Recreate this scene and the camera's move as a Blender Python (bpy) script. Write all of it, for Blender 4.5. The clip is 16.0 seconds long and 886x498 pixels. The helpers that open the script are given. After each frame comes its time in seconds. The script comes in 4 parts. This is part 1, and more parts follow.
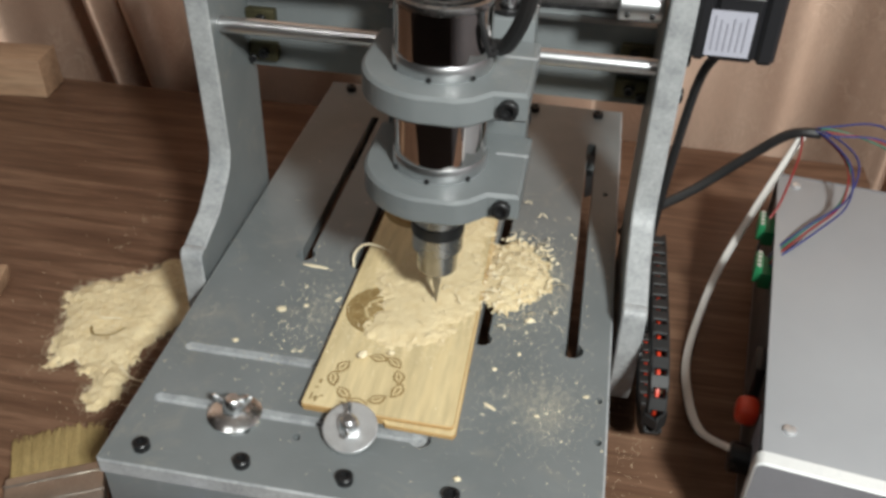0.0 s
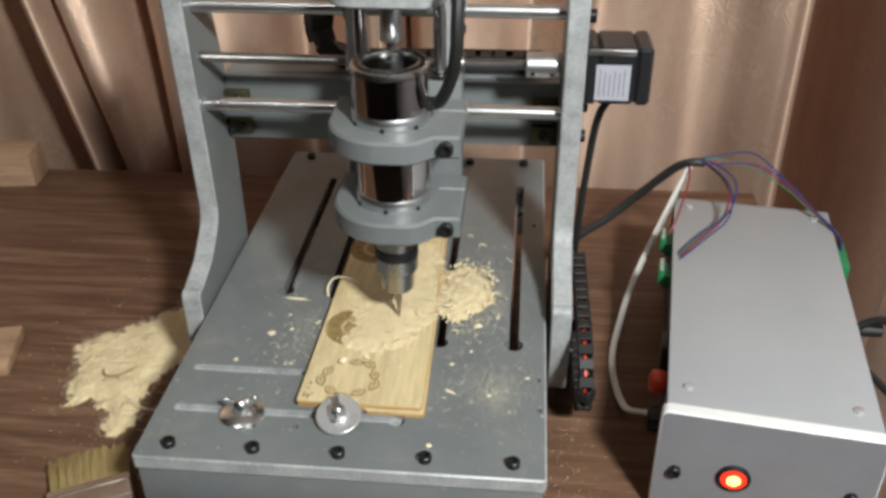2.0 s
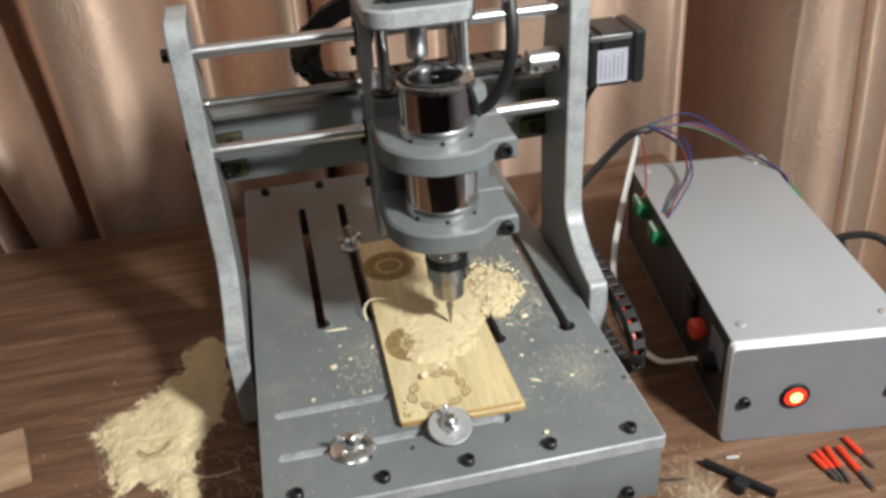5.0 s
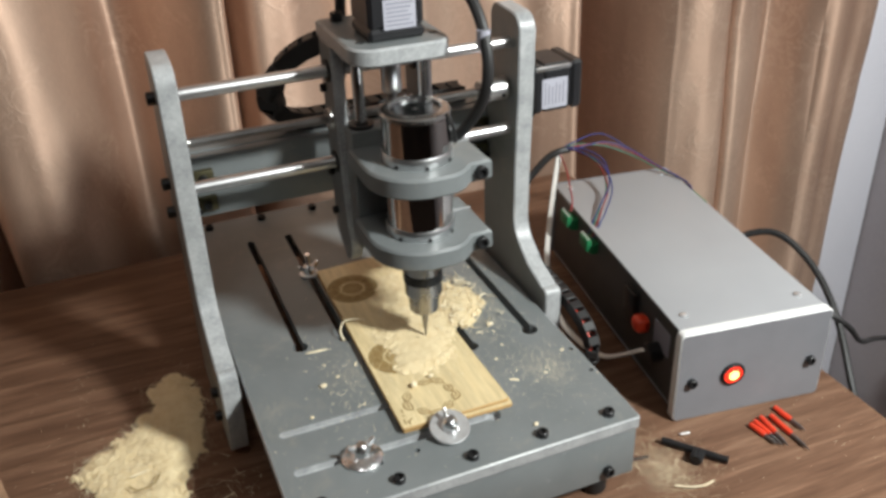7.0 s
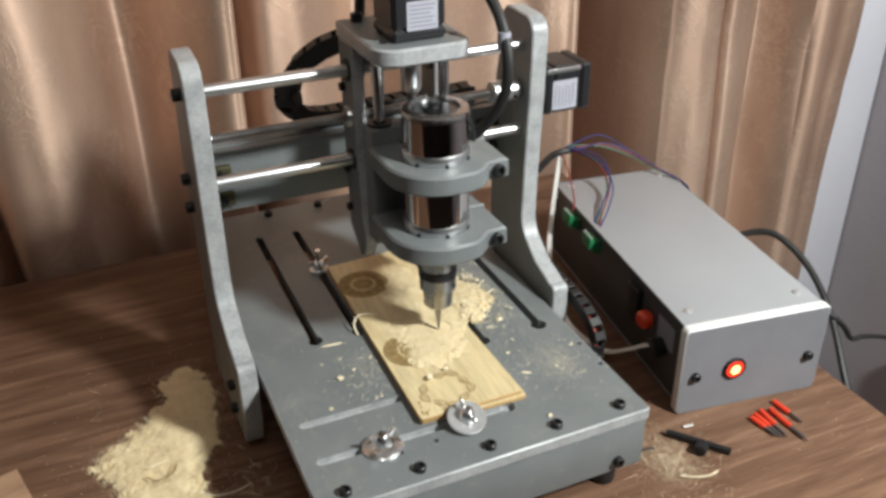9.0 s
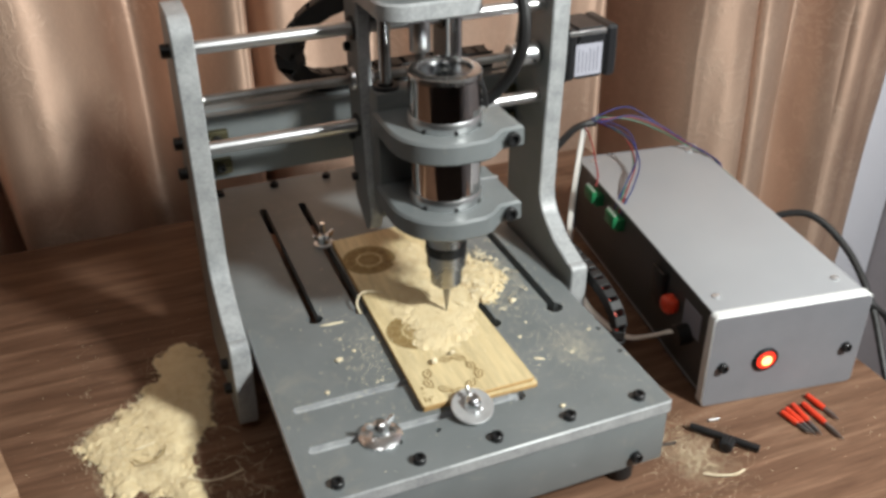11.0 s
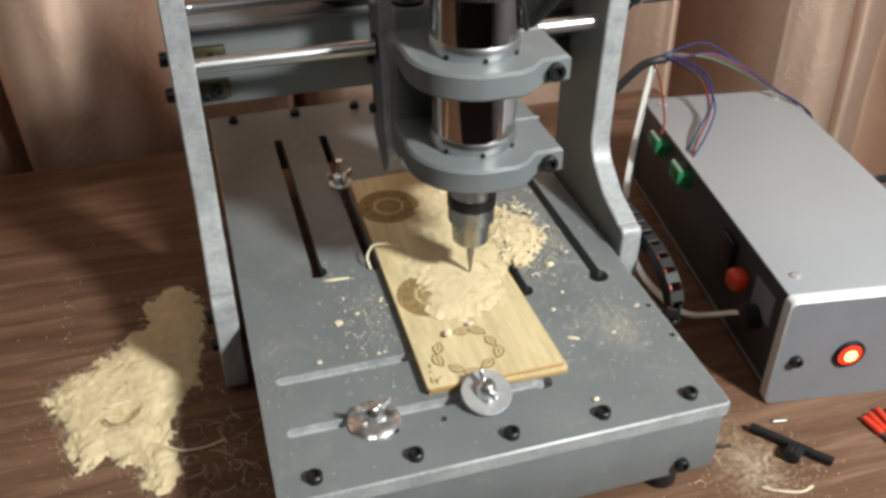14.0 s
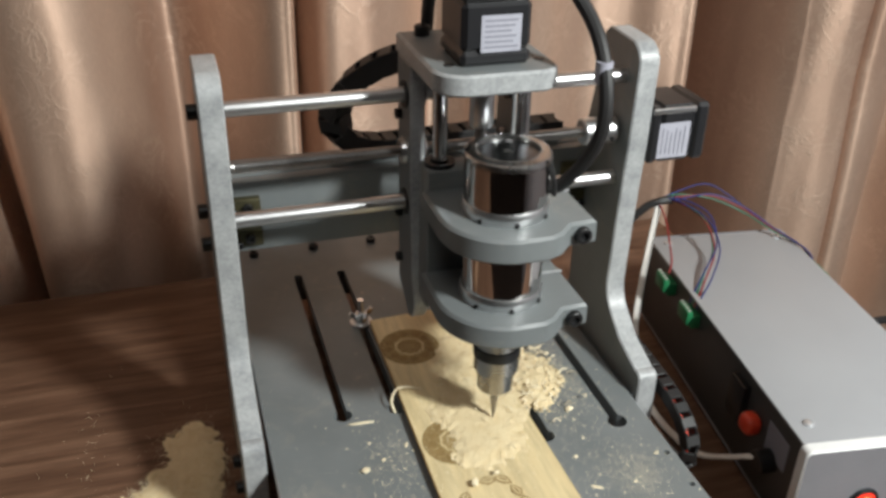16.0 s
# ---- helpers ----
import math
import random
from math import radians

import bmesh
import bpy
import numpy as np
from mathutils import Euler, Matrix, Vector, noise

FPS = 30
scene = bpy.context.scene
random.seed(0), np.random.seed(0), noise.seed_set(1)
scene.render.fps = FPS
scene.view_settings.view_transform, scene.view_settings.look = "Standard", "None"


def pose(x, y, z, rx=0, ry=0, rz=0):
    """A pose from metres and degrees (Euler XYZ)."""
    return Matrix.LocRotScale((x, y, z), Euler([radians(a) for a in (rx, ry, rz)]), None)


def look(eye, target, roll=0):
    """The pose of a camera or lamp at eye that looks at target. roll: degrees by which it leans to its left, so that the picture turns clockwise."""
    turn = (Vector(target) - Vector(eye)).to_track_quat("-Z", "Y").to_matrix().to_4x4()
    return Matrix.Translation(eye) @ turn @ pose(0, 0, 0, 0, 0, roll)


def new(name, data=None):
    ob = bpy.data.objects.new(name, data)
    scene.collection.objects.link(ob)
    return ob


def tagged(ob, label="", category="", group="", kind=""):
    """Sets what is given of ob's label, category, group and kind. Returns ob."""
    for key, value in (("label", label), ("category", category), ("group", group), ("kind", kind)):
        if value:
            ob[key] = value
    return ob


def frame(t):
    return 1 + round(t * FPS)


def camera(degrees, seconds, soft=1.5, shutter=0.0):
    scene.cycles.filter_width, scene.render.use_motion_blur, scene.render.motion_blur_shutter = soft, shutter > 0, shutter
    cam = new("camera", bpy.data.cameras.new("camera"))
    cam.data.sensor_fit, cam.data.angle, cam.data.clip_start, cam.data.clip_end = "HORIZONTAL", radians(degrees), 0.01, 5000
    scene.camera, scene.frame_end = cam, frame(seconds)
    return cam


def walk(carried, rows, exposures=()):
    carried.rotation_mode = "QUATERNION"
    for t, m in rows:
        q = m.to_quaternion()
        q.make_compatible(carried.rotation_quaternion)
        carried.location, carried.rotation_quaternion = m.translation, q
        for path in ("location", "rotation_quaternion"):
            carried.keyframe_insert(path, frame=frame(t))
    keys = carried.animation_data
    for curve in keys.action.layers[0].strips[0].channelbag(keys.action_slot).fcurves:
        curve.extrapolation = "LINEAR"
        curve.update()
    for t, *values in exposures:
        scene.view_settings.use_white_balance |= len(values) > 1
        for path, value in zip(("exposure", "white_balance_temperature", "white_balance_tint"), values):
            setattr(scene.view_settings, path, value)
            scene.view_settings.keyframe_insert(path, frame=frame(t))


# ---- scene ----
cam = camera(52.4, 16.0, soft=3.3)
PATH = [
    (0, (0.093, -0.286, 0.446), (-0.164, 1.299, -0.746), 1.9),
    (0.5, (0.098, -0.367, 0.461), (-0.078, 1.269, -0.676), 0.9),
    (1, (0.098, -0.397, 0.472), (-0.062, 1.264, -0.631), 0.6),
    (1.5, (0.099, -0.406, 0.471), (-0.064, 1.293, -0.57), 0.2),
    (2, (0.107, -0.409, 0.482), (-0.057, 1.291, -0.56), -0.5),
    (2.5, (0.103, -0.414, 0.485), (-0.025, 1.285, -0.563), 0.2),
    (3, (0.095, -0.425, 0.486), (-0.008, 1.277, -0.56), -0.4),
    (3.5, (0.05, -0.405, 0.475), (0.034, 1.302, -0.567), -2.4),
    (6, (-0.146, -0.432, 0.507), (0.332, 1.227, -0.503), -3.8),
    (6.5, (-0.172, -0.439, 0.51), (0.379, 1.212, -0.474), -3.9),
    (7, (-0.189, -0.436, 0.518), (0.448, 1.177, -0.477), -2.1),
    (7.5, (-0.206, -0.454, 0.518), (0.494, 1.147, -0.454), -1.3),
    (8, (-0.219, -0.464, 0.516), (0.527, 1.122, -0.447), -0.5),
    (8.5, (-0.226, -0.455, 0.516), (0.506, 1.135, -0.451), -0.4),
    (9, (-0.227, -0.439, 0.524), (0.467, 1.152, -0.47), -0.7),
    (11.5, (-0.17, -0.376, 0.474), (0.406, 1.218, -0.588), -0.4),
    (12, (-0.14, -0.332, 0.454), (0.358, 1.256, -0.656), -0.4),
    (12.5, (-0.133, -0.325, 0.452), (0.321, 1.253, -0.691), -0.6),
    (13, (-0.135, -0.327, 0.45), (0.314, 1.25, -0.696), -0.4),
    (13.5, (-0.136, -0.326, 0.449), (0.322, 1.247, -0.7), -0.2),
    (14, (-0.135, -0.323, 0.448), (0.327, 1.244, -0.705), -0.0),
    (14.5, (-0.136, -0.318, 0.445), (0.328, 1.247, -0.71), -0.0),
    (15, (-0.136, -0.317, 0.471), (0.352, 1.284, -0.626), -0.2),
    (15.5, (-0.143, -0.322, 0.497), (0.38, 1.333, -0.495), 0.0),
    (16, (-0.163, -0.313, 0.49), (0.368, 1.349, -0.487), 1.2),
]
walk(cam, [(t, look(eye, target, roll)) for t, eye, target, roll in PATH],
     [(0.0, -0.25), (3.7, -0.15), (6.0, 0.0), (14.6, 0.0), (15.4, -0.12), (16.0, -0.12)])
# ---- world and lamps ----
world = bpy.data.worlds.new("room_air")
scene.world = world
world.use_nodes = True
world.node_tree.nodes["Background"].inputs["Color"].default_value = (0.55, 0.6, 0.7, 1)
world.node_tree.nodes["Background"].inputs["Strength"].default_value = 0.05
bulb = bpy.data.lights.new("room_lamp", "AREA")
bulb.shape, bulb.size, bulb.energy, bulb.color = "DISK", 0.16, 30.5, (0.965, 1.0, 0.965)
new("room_lamp_light", bulb).matrix_world = look((0.58, -0.74, 1.0), (0.1, 0.2, 0.1))
# unseen soft lamp at the left, added as fill to lift the shadows
fill_bulb = bpy.data.lights.new("fill_lamp", "AREA")
fill_bulb.shape, fill_bulb.size, fill_bulb.energy, fill_bulb.color = "DISK", 0.5, 4.5, (1.0, 0.985, 0.95)
new("fill_lamp_light", fill_bulb).matrix_world = look((-0.45, -0.85, 1.75), (-0.1, 0.2, 0.1))


# ---- materials ----
def nodes_of(name):
    m = bpy.data.materials.new(name)
    m.use_nodes = True
    nt = m.node_tree
    return m, nt, nt.nodes["Principled BSDF"]


def add(nt, kind, **values):
    n = nt.nodes.new(kind)
    for key, value in values.items():
        n.inputs[key].default_value = value
    return n


def coords(nt, scale=(1, 1, 1), rot=(0, 0, 0)):
    tc = nt.nodes.new("ShaderNodeTexCoord")
    mp = add(nt, "ShaderNodeMapping", Scale=scale, Rotation=rot)
    nt.links.new(tc.outputs["Object"], mp.inputs["Vector"])
    return mp.outputs["Vector"]


def noise_tex(nt, vec, scale, detail=4.0, rough=0.6, distortion=0.0):
    n = add(nt, "ShaderNodeTexNoise", Scale=scale, Detail=detail, Roughness=rough, Distortion=distortion)
    nt.links.new(vec, n.inputs["Vector"])
    return n.outputs["Fac"]


def ramp(nt, fac, stops):
    r = nt.nodes.new("ShaderNodeValToRGB")
    el = r.color_ramp.elements
    while len(el) < len(stops):
        el.new(0.5)
    for e, (p, c) in zip(el, stops):
        e.position = p
        e.color = (*c, 1) if len(c) == 3 else c
    nt.links.new(fac, r.inputs["Fac"])
    return r.outputs["Color"]


def mixed(nt, fac, a, b, blend="MIX"):
    n = nt.nodes.new("ShaderNodeMix")
    n.data_type, n.blend_type = "RGBA", blend
    for value, socket in ((fac, n.inputs[0]), (a, n.inputs[6]), (b, n.inputs[7])):
        if isinstance(value, bpy.types.NodeSocket):
            nt.links.new(value, socket)
        else:
            socket.default_value = value if isinstance(value, float) else (*value, 1)
    return n.outputs[2]


def bumped(nt, bsdf, height, strength, distance=0.001):
    b = add(nt, "ShaderNodeBump", Strength=strength, Distance=distance)
    nt.links.new(height, b.inputs["Height"])
    nt.links.new(b.outputs["Normal"], bsdf.inputs["Normal"])


def surface(name, dark, light, rough=0.5, metal=0.0, coarse=25.0, fine=600.0, bump=0.15, scale=(1, 1, 1), spread=0.12, distance=0.0006):
    """Two tones mixed at two scales, with fine relief and uneven gloss."""
    m, nt, bsdf = nodes_of(name)
    v = coords(nt, scale)
    big, small = noise_tex(nt, v, coarse), noise_tex(nt, v, fine, 3.0)
    both = nt.nodes.new("ShaderNodeMath")
    both.operation = "MULTIPLY_ADD"
    both.inputs[1].default_value = 0.45
    nt.links.new(small, both.inputs[0])
    sc = nt.nodes.new("ShaderNodeMath")
    sc.operation = "MULTIPLY"
    sc.inputs[1].default_value = 0.6
    nt.links.new(big, sc.inputs[0])
    nt.links.new(sc.outputs[0], both.inputs[2])
    nt.links.new(ramp(nt, both.outputs[0], [(0.3, dark), (0.75, light)]), bsdf.inputs["Base Color"])
    r = add(nt, "ShaderNodeMapRange")
    r.inputs["To Min"].default_value, r.inputs["To Max"].default_value = max(0.02, rough - spread), min(1, rough + spread)
    nt.links.new(big, r.inputs["Value"])
    nt.links.new(r.outputs[0], bsdf.inputs["Roughness"])
    bsdf.inputs["Metallic"].default_value = metal
    if bump:
        bumped(nt, bsdf, small, bump, distance)
    return m


def wooden(name, tones, along, stretch, fine, rough=0.45, bump=0.15, gloss=0.5):
    """Grain that runs along one axis ('x' or 'y')."""
    m, nt, bsdf = nodes_of(name)
    sc = (1.0, stretch, stretch) if along == "x" else (stretch, 1.0, stretch)
    v = coords(nt, sc)
    a = noise_tex(nt, v, 6.0, 5.0, 0.62, 0.6)
    b = noise_tex(nt, v, fine, 3.0, 0.6)
    col = ramp(nt, a, [(0.28, tones[0]), (0.5, tones[1]), (0.74, tones[2])])
    col = mixed(nt, 0.5, col, ramp(nt, b, [(0.3, (0.45, 0.45, 0.45)), (0.62, (1, 1, 1))]), "MULTIPLY")
    blot = noise_tex(nt, coords(nt), 5.0, 3.0)
    col = mixed(nt, 0.35, col, ramp(nt, blot, [(0.35, (0.7, 0.7, 0.7)), (0.65, (1, 1, 1))]), "MULTIPLY")
    nt.links.new(col, bsdf.inputs["Base Color"])
    bsdf.inputs["Roughness"].default_value = rough
    bsdf.inputs["Specular IOR Level"].default_value = gloss
    bumped(nt, bsdf, b, bump, 0.0004)
    return m


def plain(name, col, rough=0.5, metal=0.0, coat=0.0):
    m, nt, bsdf = nodes_of(name)
    bsdf.inputs["Base Color"].default_value = (*col, 1)
    bsdf.inputs["Roughness"].default_value, bsdf.inputs["Metallic"].default_value = rough, metal
    bsdf.inputs["Coat Weight"].default_value = coat
    return m


def curtain_cloth():
    """Satin with an embossed meander of curls."""
    m, nt, bsdf = nodes_of("curtain_satin")
    v = coords(nt)
    warp = noise_tex(nt, v, 24.0, 3.0, 0.6, 2.0)
    rings = nt.nodes.new("ShaderNodeMath")
    rings.operation = "MULTIPLY"
    rings.inputs[1].default_value = 27.0
    nt.links.new(warp, rings.inputs[0])
    wave = nt.nodes.new("ShaderNodeMath")
    wave.operation = "SINE"
    nt.links.new(rings.outputs[0], wave.inputs[0])
    curl = ramp(nt, wave.outputs[0], [(0.2, (0, 0, 0)), (0.98, (1, 1, 1))])
    mask = ramp(nt, noise_tex(nt, v, 16.0, 3.0), [(0.46, (0, 0, 0)), (0.58, (1, 1, 1))])
    fig = mixed(nt, 1.0, curl, mask, "MULTIPLY")
    weave = noise_tex(nt, coords(nt, (1, 1, 0.15)), 900.0, 2.0)
    tone = ramp(nt, noise_tex(nt, coords(nt, (1, 1, 0.3)), 7.0, 3.0), [(0.3, (0.46, 0.30, 0.222)), (0.7, (0.72, 0.515, 0.395))])
    tone = mixed(nt, 0.22, tone, ramp(nt, weave, [(0.3, (0.5, 0.5, 0.5)), (0.7, (1, 1, 1))]), "MULTIPLY")
    nt.links.new(mixed(nt, mixed(nt, 0.22, (0.0, 0.0, 0.0), fig), tone, (0.78, 0.59, 0.465)), bsdf.inputs["Base Color"])
    r = add(nt, "ShaderNodeMapRange")
    r.inputs["To Min"].default_value, r.inputs["To Max"].default_value = 0.52, 0.46
    nt.links.new(fig, r.inputs["Value"])
    nt.links.new(r.outputs[0], bsdf.inputs["Roughness"])
    bsdf.inputs["Metallic"].default_value = 0.6
    bsdf.inputs["Anisotropic"].default_value = 0.7
    bsdf.inputs["Anisotropic Rotation"].default_value = 0.25
    tan = nt.nodes.new("ShaderNodeTangent")
    tan.direction_type, tan.axis = "RADIAL", "Z"
    nt.links.new(tan.outputs[0], bsdf.inputs["Tangent"])
    rel = nt.nodes.new("ShaderNodeMath")
    rel.operation = "MULTIPLY_ADD"
    rel.inputs[1].default_value = 0.9
    nt.links.new(noise_tex(nt, coords(nt, (1, 1, 0.6)), 75.0, 4.0, 0.65), rel.inputs[0])
    nt.links.new(fig, rel.inputs[2])
    bumped(nt, bsdf, rel.outputs[0], 0.15, 0.0018)
    return m


def grey_pvc():
    """Grey sheet plastic with faint swirls, rubbed-in dust and scratches."""
    m, nt, bsdf = nodes_of("grey_pvc")
    v = coords(nt)
    base = ramp(nt, noise_tex(nt, v, 18.0, 5.0), [(0.3, (0.140, 0.154, 0.158)), (0.7, (0.176, 0.190, 0.194))])
    dust = ramp(nt, noise_tex(nt, v, 34.0, 6.0, 0.75, 0.8), [(0.56, (0, 0, 0)), (0.80, (1, 1, 1))])
    speck = ramp(nt, noise_tex(nt, v, 700.0, 2.0), [(0.62, (0, 0, 0)), (0.72, (1, 1, 1))])
    col = mixed(nt, mixed(nt, 0.55, dust, speck, "MULTIPLY"), base, (0.33, 0.30, 0.24))
    scratch = ramp(nt, noise_tex(nt, coords(nt, (1, 14, 1), (0, 0, 0.5)), 60.0, 3.0), [(0.68, (0, 0, 0)), (0.73, (1, 1, 1))])
    col = mixed(nt, mixed(nt, 0.8, scratch, (0.15, 0.15, 0.15), "MULTIPLY"), col, (0.30, 0.31, 0.31))
    nt.links.new(col, bsdf.inputs["Base Color"])
    r = add(nt, "ShaderNodeMapRange")
    r.inputs["To Min"].default_value, r.inputs["To Max"].default_value = 0.34, 0.52
    nt.links.new(noise_tex(nt, v, 40.0, 4.0), r.inputs["Value"])
    nt.links.new(r.outputs[0], bsdf.inputs["Roughness"])
    bumped(nt, bsdf, noise_tex(nt, v, 1500.0, 2.0), 0.12, 0.0003)
    return m


def motor_black():
    """Laminated steel: fine lines one over the other."""
    m, nt, bsdf = nodes_of("motor_black")
    bsdf.inputs["Base Color"].default_value = (0.014, 0.014, 0.016, 1)
    bsdf.inputs["Roughness"].default_value = 0.38
    bumped(nt, bsdf, noise_tex(nt, coords(nt), 900.0, 2.0), 0.2, 0.0004)
    return m


PVC = grey_pvc()
# machined, scuffed PVC; part of the edges' lit brightness is put into the tone
EDGE = surface("pvc_lit_cut_edge", (0.20, 0.21, 0.22), (0.47, 0.48, 0.485), 0.4, coarse=55, fine=420, bump=0.3)
TABLE = wooden("brown_laminate", [(0.102, 0.054, 0.034), (0.164, 0.090, 0.057), (0.27, 0.160, 0.104)], "x", 15.0, 30.0, 0.42, 0.12, 0.12)
BOARD = wooden("pale_plywood", [(0.66, 0.52, 0.285), (0.71, 0.575, 0.33), (0.75, 0.62, 0.37)], "y", 9.0, 22.0, 0.6, 0.1)
BOARD_EDGE = wooden("plywood_edge", [(0.34, 0.19, 0.07), (0.50, 0.31, 0.12), (0.62, 0.42, 0.2)], "x", 40.0, 20.0, 0.7, 0.3)
PINE = wooden("raw_pine", [(0.30, 0.17, 0.10), (0.42, 0.26, 0.16), (0.50, 0.33, 0.21)], "x", 8.0, 24.0, 0.65, 0.25)
BURNT = surface("burnt_line", (0.17, 0.105, 0.035), (0.33, 0.22, 0.085), 0.8, coarse=120, fine=900)
TAN = surface("scorched_wood", (0.22, 0.15, 0.06), (0.38, 0.27, 0.115), 0.75, coarse=140, fine=900)
DUST = surface("sawdust", (0.61, 0.468, 0.255), (0.81, 0.69, 0.45), 0.95, coarse=110, fine=1300, bump=0.6, distance=0.0008)
CHIP = surface("wood_chip", (0.70, 0.59, 0.39), (0.86, 0.77, 0.57), 0.9, coarse=150, fine=1500, bump=0.4)
CURTAIN = curtain_cloth()
CHROME = surface("polished_chrome", (0.52, 0.50, 0.49), (0.62, 0.60, 0.59), 0.07, 1.0, fine=300, bump=0.02, spread=0.03)
STEEL = surface("ground_steel", (0.52, 0.52, 0.53), (0.68, 0.68, 0.69), 0.22, 1.0, fine=500, bump=0.05, spread=0.06)
ROD = surface("rod_steel", (0.60, 0.60, 0.61), (0.76, 0.76, 0.77), 0.36, 1.0, fine=500, bump=0.05, spread=0.06)
DARKSTEEL = surface("dull_steel", (0.20, 0.19, 0.19), (0.36, 0.35, 0.34), 0.36, 1.0, fine=500, bump=0.1)
NUT = surface("worn_nut_steel", (0.30, 0.29, 0.28), (0.46, 0.45, 0.44), 0.27, 1.0, fine=600, bump=0.08)
ZINC = surface("zinc_plate", (0.58, 0.59, 0.60), (0.80, 0.81, 0.82), 0.34, 0.75, coarse=120, fine=900, bump=0.12)
ALU = surface("turned_aluminium", (0.60, 0.61, 0.62), (0.74, 0.75, 0.76), 0.33, 1.0, fine=700, bump=0.08)
BLACK = surface("black_oxide", (0.010, 0.010, 0.011), (0.026, 0.026, 0.027), 0.38, 0.4, fine=900, bump=0.1)
CAP = surface("cap_metal", (0.40, 0.395, 0.39), (0.52, 0.515, 0.51), 0.26, 1.0, fine=500, bump=0.04, spread=0.06)
DISH = surface("dark_polished_metal", (0.10, 0.105, 0.115), (0.16, 0.165, 0.175), 0.22, 1.0, fine=500, bump=0.04, spread=0.06)
RUBBER = surface("black_plastic", (0.008, 0.008, 0.009), (0.018, 0.017, 0.017), 0.56, fine=700, bump=0.1)
MOTOR = motor_black()
BRASS = surface("olive_bracket", (0.035, 0.031, 0.016), (0.10, 0.09, 0.045), 0.5, 0.5, coarse=90, fine=800)
LABEL = surface("paper_label", (0.33, 0.33, 0.39), (0.43, 0.43, 0.49), 0.6, fine=900, bump=0.03)
INK = plain("grey_ink", (0.24, 0.24, 0.28), 0.7)
COVER = surface("grey_powder_coat", (0.285, 0.29, 0.305), (0.33, 0.335, 0.35), 0.45, coarse=14, fine=1600, bump=0.12)
DARK_PANEL = surface("dark_side_panel", (0.040, 0.038, 0.037), (0.062, 0.059, 0.057), 0.5, fine=800, bump=0.08)
BRIGHT = surface("bright_nickel", (0.74, 0.75, 0.76), (0.88, 0.89, 0.90), 0.24, 1.0, coarse=200, fine=900, bump=0.1)
PANEL_EDGE = surface("panel_cut_edge", (0.62, 0.63, 0.63), (0.78, 0.78, 0.77), 0.5, coarse=60, fine=700)
PANEL = surface("grey_front_panel", (0.17, 0.172, 0.19), (0.22, 0.222, 0.24), 0.42, coarse=20, fine=900, bump=0.08)
GREEN = surface("green_terminal", (0.012, 0.13, 0.05), (0.022, 0.20, 0.08), 0.42, fine=600, bump=0.05)
RED = surface("red_plastic", (0.55, 0.035, 0.015), (0.72, 0.06, 0.02), 0.35, fine=500, bump=0.03)
WHITE_PVC = surface("white_wire", (0.72, 0.70, 0.66), (0.82, 0.80, 0.77), 0.4, fine=500, bump=0.03)
WIRE_BLUE = plain("blue_wire", (0.022, 0.03, 0.14), 0.4)
WIRE_RED = plain("red_wire", (0.22, 0.022, 0.022), 0.4)
WIRE_GREEN = plain("green_wire", (0.03, 0.14, 0.09), 0.4)
BRISTLE = wooden("bristle", [(0.28, 0.19, 0.07), (0.46, 0.34, 0.15), (0.60, 0.47, 0.24)], "x", 1.0, 500.0, 0.6, 0.4)
PLASTER = surface("wall_plaster", (0.62, 0.60, 0.57), (0.70, 0.68, 0.645), 0.85, coarse=3, fine=160, bump=0.2)
WHITE_WALL = surface("white_drape", (0.70, 0.70, 0.77), (0.78, 0.78, 0.85), 0.7, coarse=4, fine=200, bump=0.1)
DIM_WALL = surface("grey_wall", (0.26, 0.25, 0.26), (0.32, 0.31, 0.32), 0.8, coarse=4, fine=160)
DARK_WALL = wooden("dark_panelling", [(0.035, 0.024, 0.020), (0.055, 0.038, 0.032), (0.08, 0.058, 0.048)], "x", 3.0, 9.0, 0.5)
EAST = surface("lilac_grey_paint", (0.36, 0.33, 0.35), (0.42, 0.39, 0.41), 0.75, coarse=4, fine=160)
FLOOR = wooden("floor_boards", [(0.022, 0.014, 0.011), (0.036, 0.023, 0.018), (0.055, 0.036, 0.027)], "y", 6.0, 12.0, 0.5)
glow, gnt, gb = nodes_of("lit_red_lens")
gb.inputs["Base Color"].default_value = (0.3, 0.012, 0.006, 1)
gb.inputs["Emission Color"].default_value = (1.0, 0.035, 0.012, 1)
gb.inputs["Emission Strength"].default_value = 1.6
core, cnt, cb = nodes_of("lit_red_core")
cb.inputs["Emission Color"].default_value = (1.0, 0.62, 0.2, 1)
cb.inputs["Emission Strength"].default_value = 3.5
cb.inputs["Base Color"].default_value = (0.3, 0.05, 0.02, 1)

# ---- mesh helpers: all lengths in millimetres ----
MM = 0.001


def box(bm, x0, x1, y0, y1, z0, z1, bev=0.0, seg=2, mi=0):
    made = bmesh.ops.create_cube(bm, size=1.0, matrix=Matrix.Translation(((x0 + x1) / 2, (y0 + y1) / 2, (z0 + z1) / 2)) @ Matrix.Diagonal((x1 - x0, y1 - y0, z1 - z0, 1)))
    vs = made["verts"]
    fs = {f for v in vs for f in v.link_faces}
    for f in fs:
        f.material_index = mi
    if bev:
        bmesh.ops.bevel(bm, geom=list({e for v in vs for e in v.link_edges}), offset=bev, segments=seg, affect="EDGES", profile=0.5)
    return bm


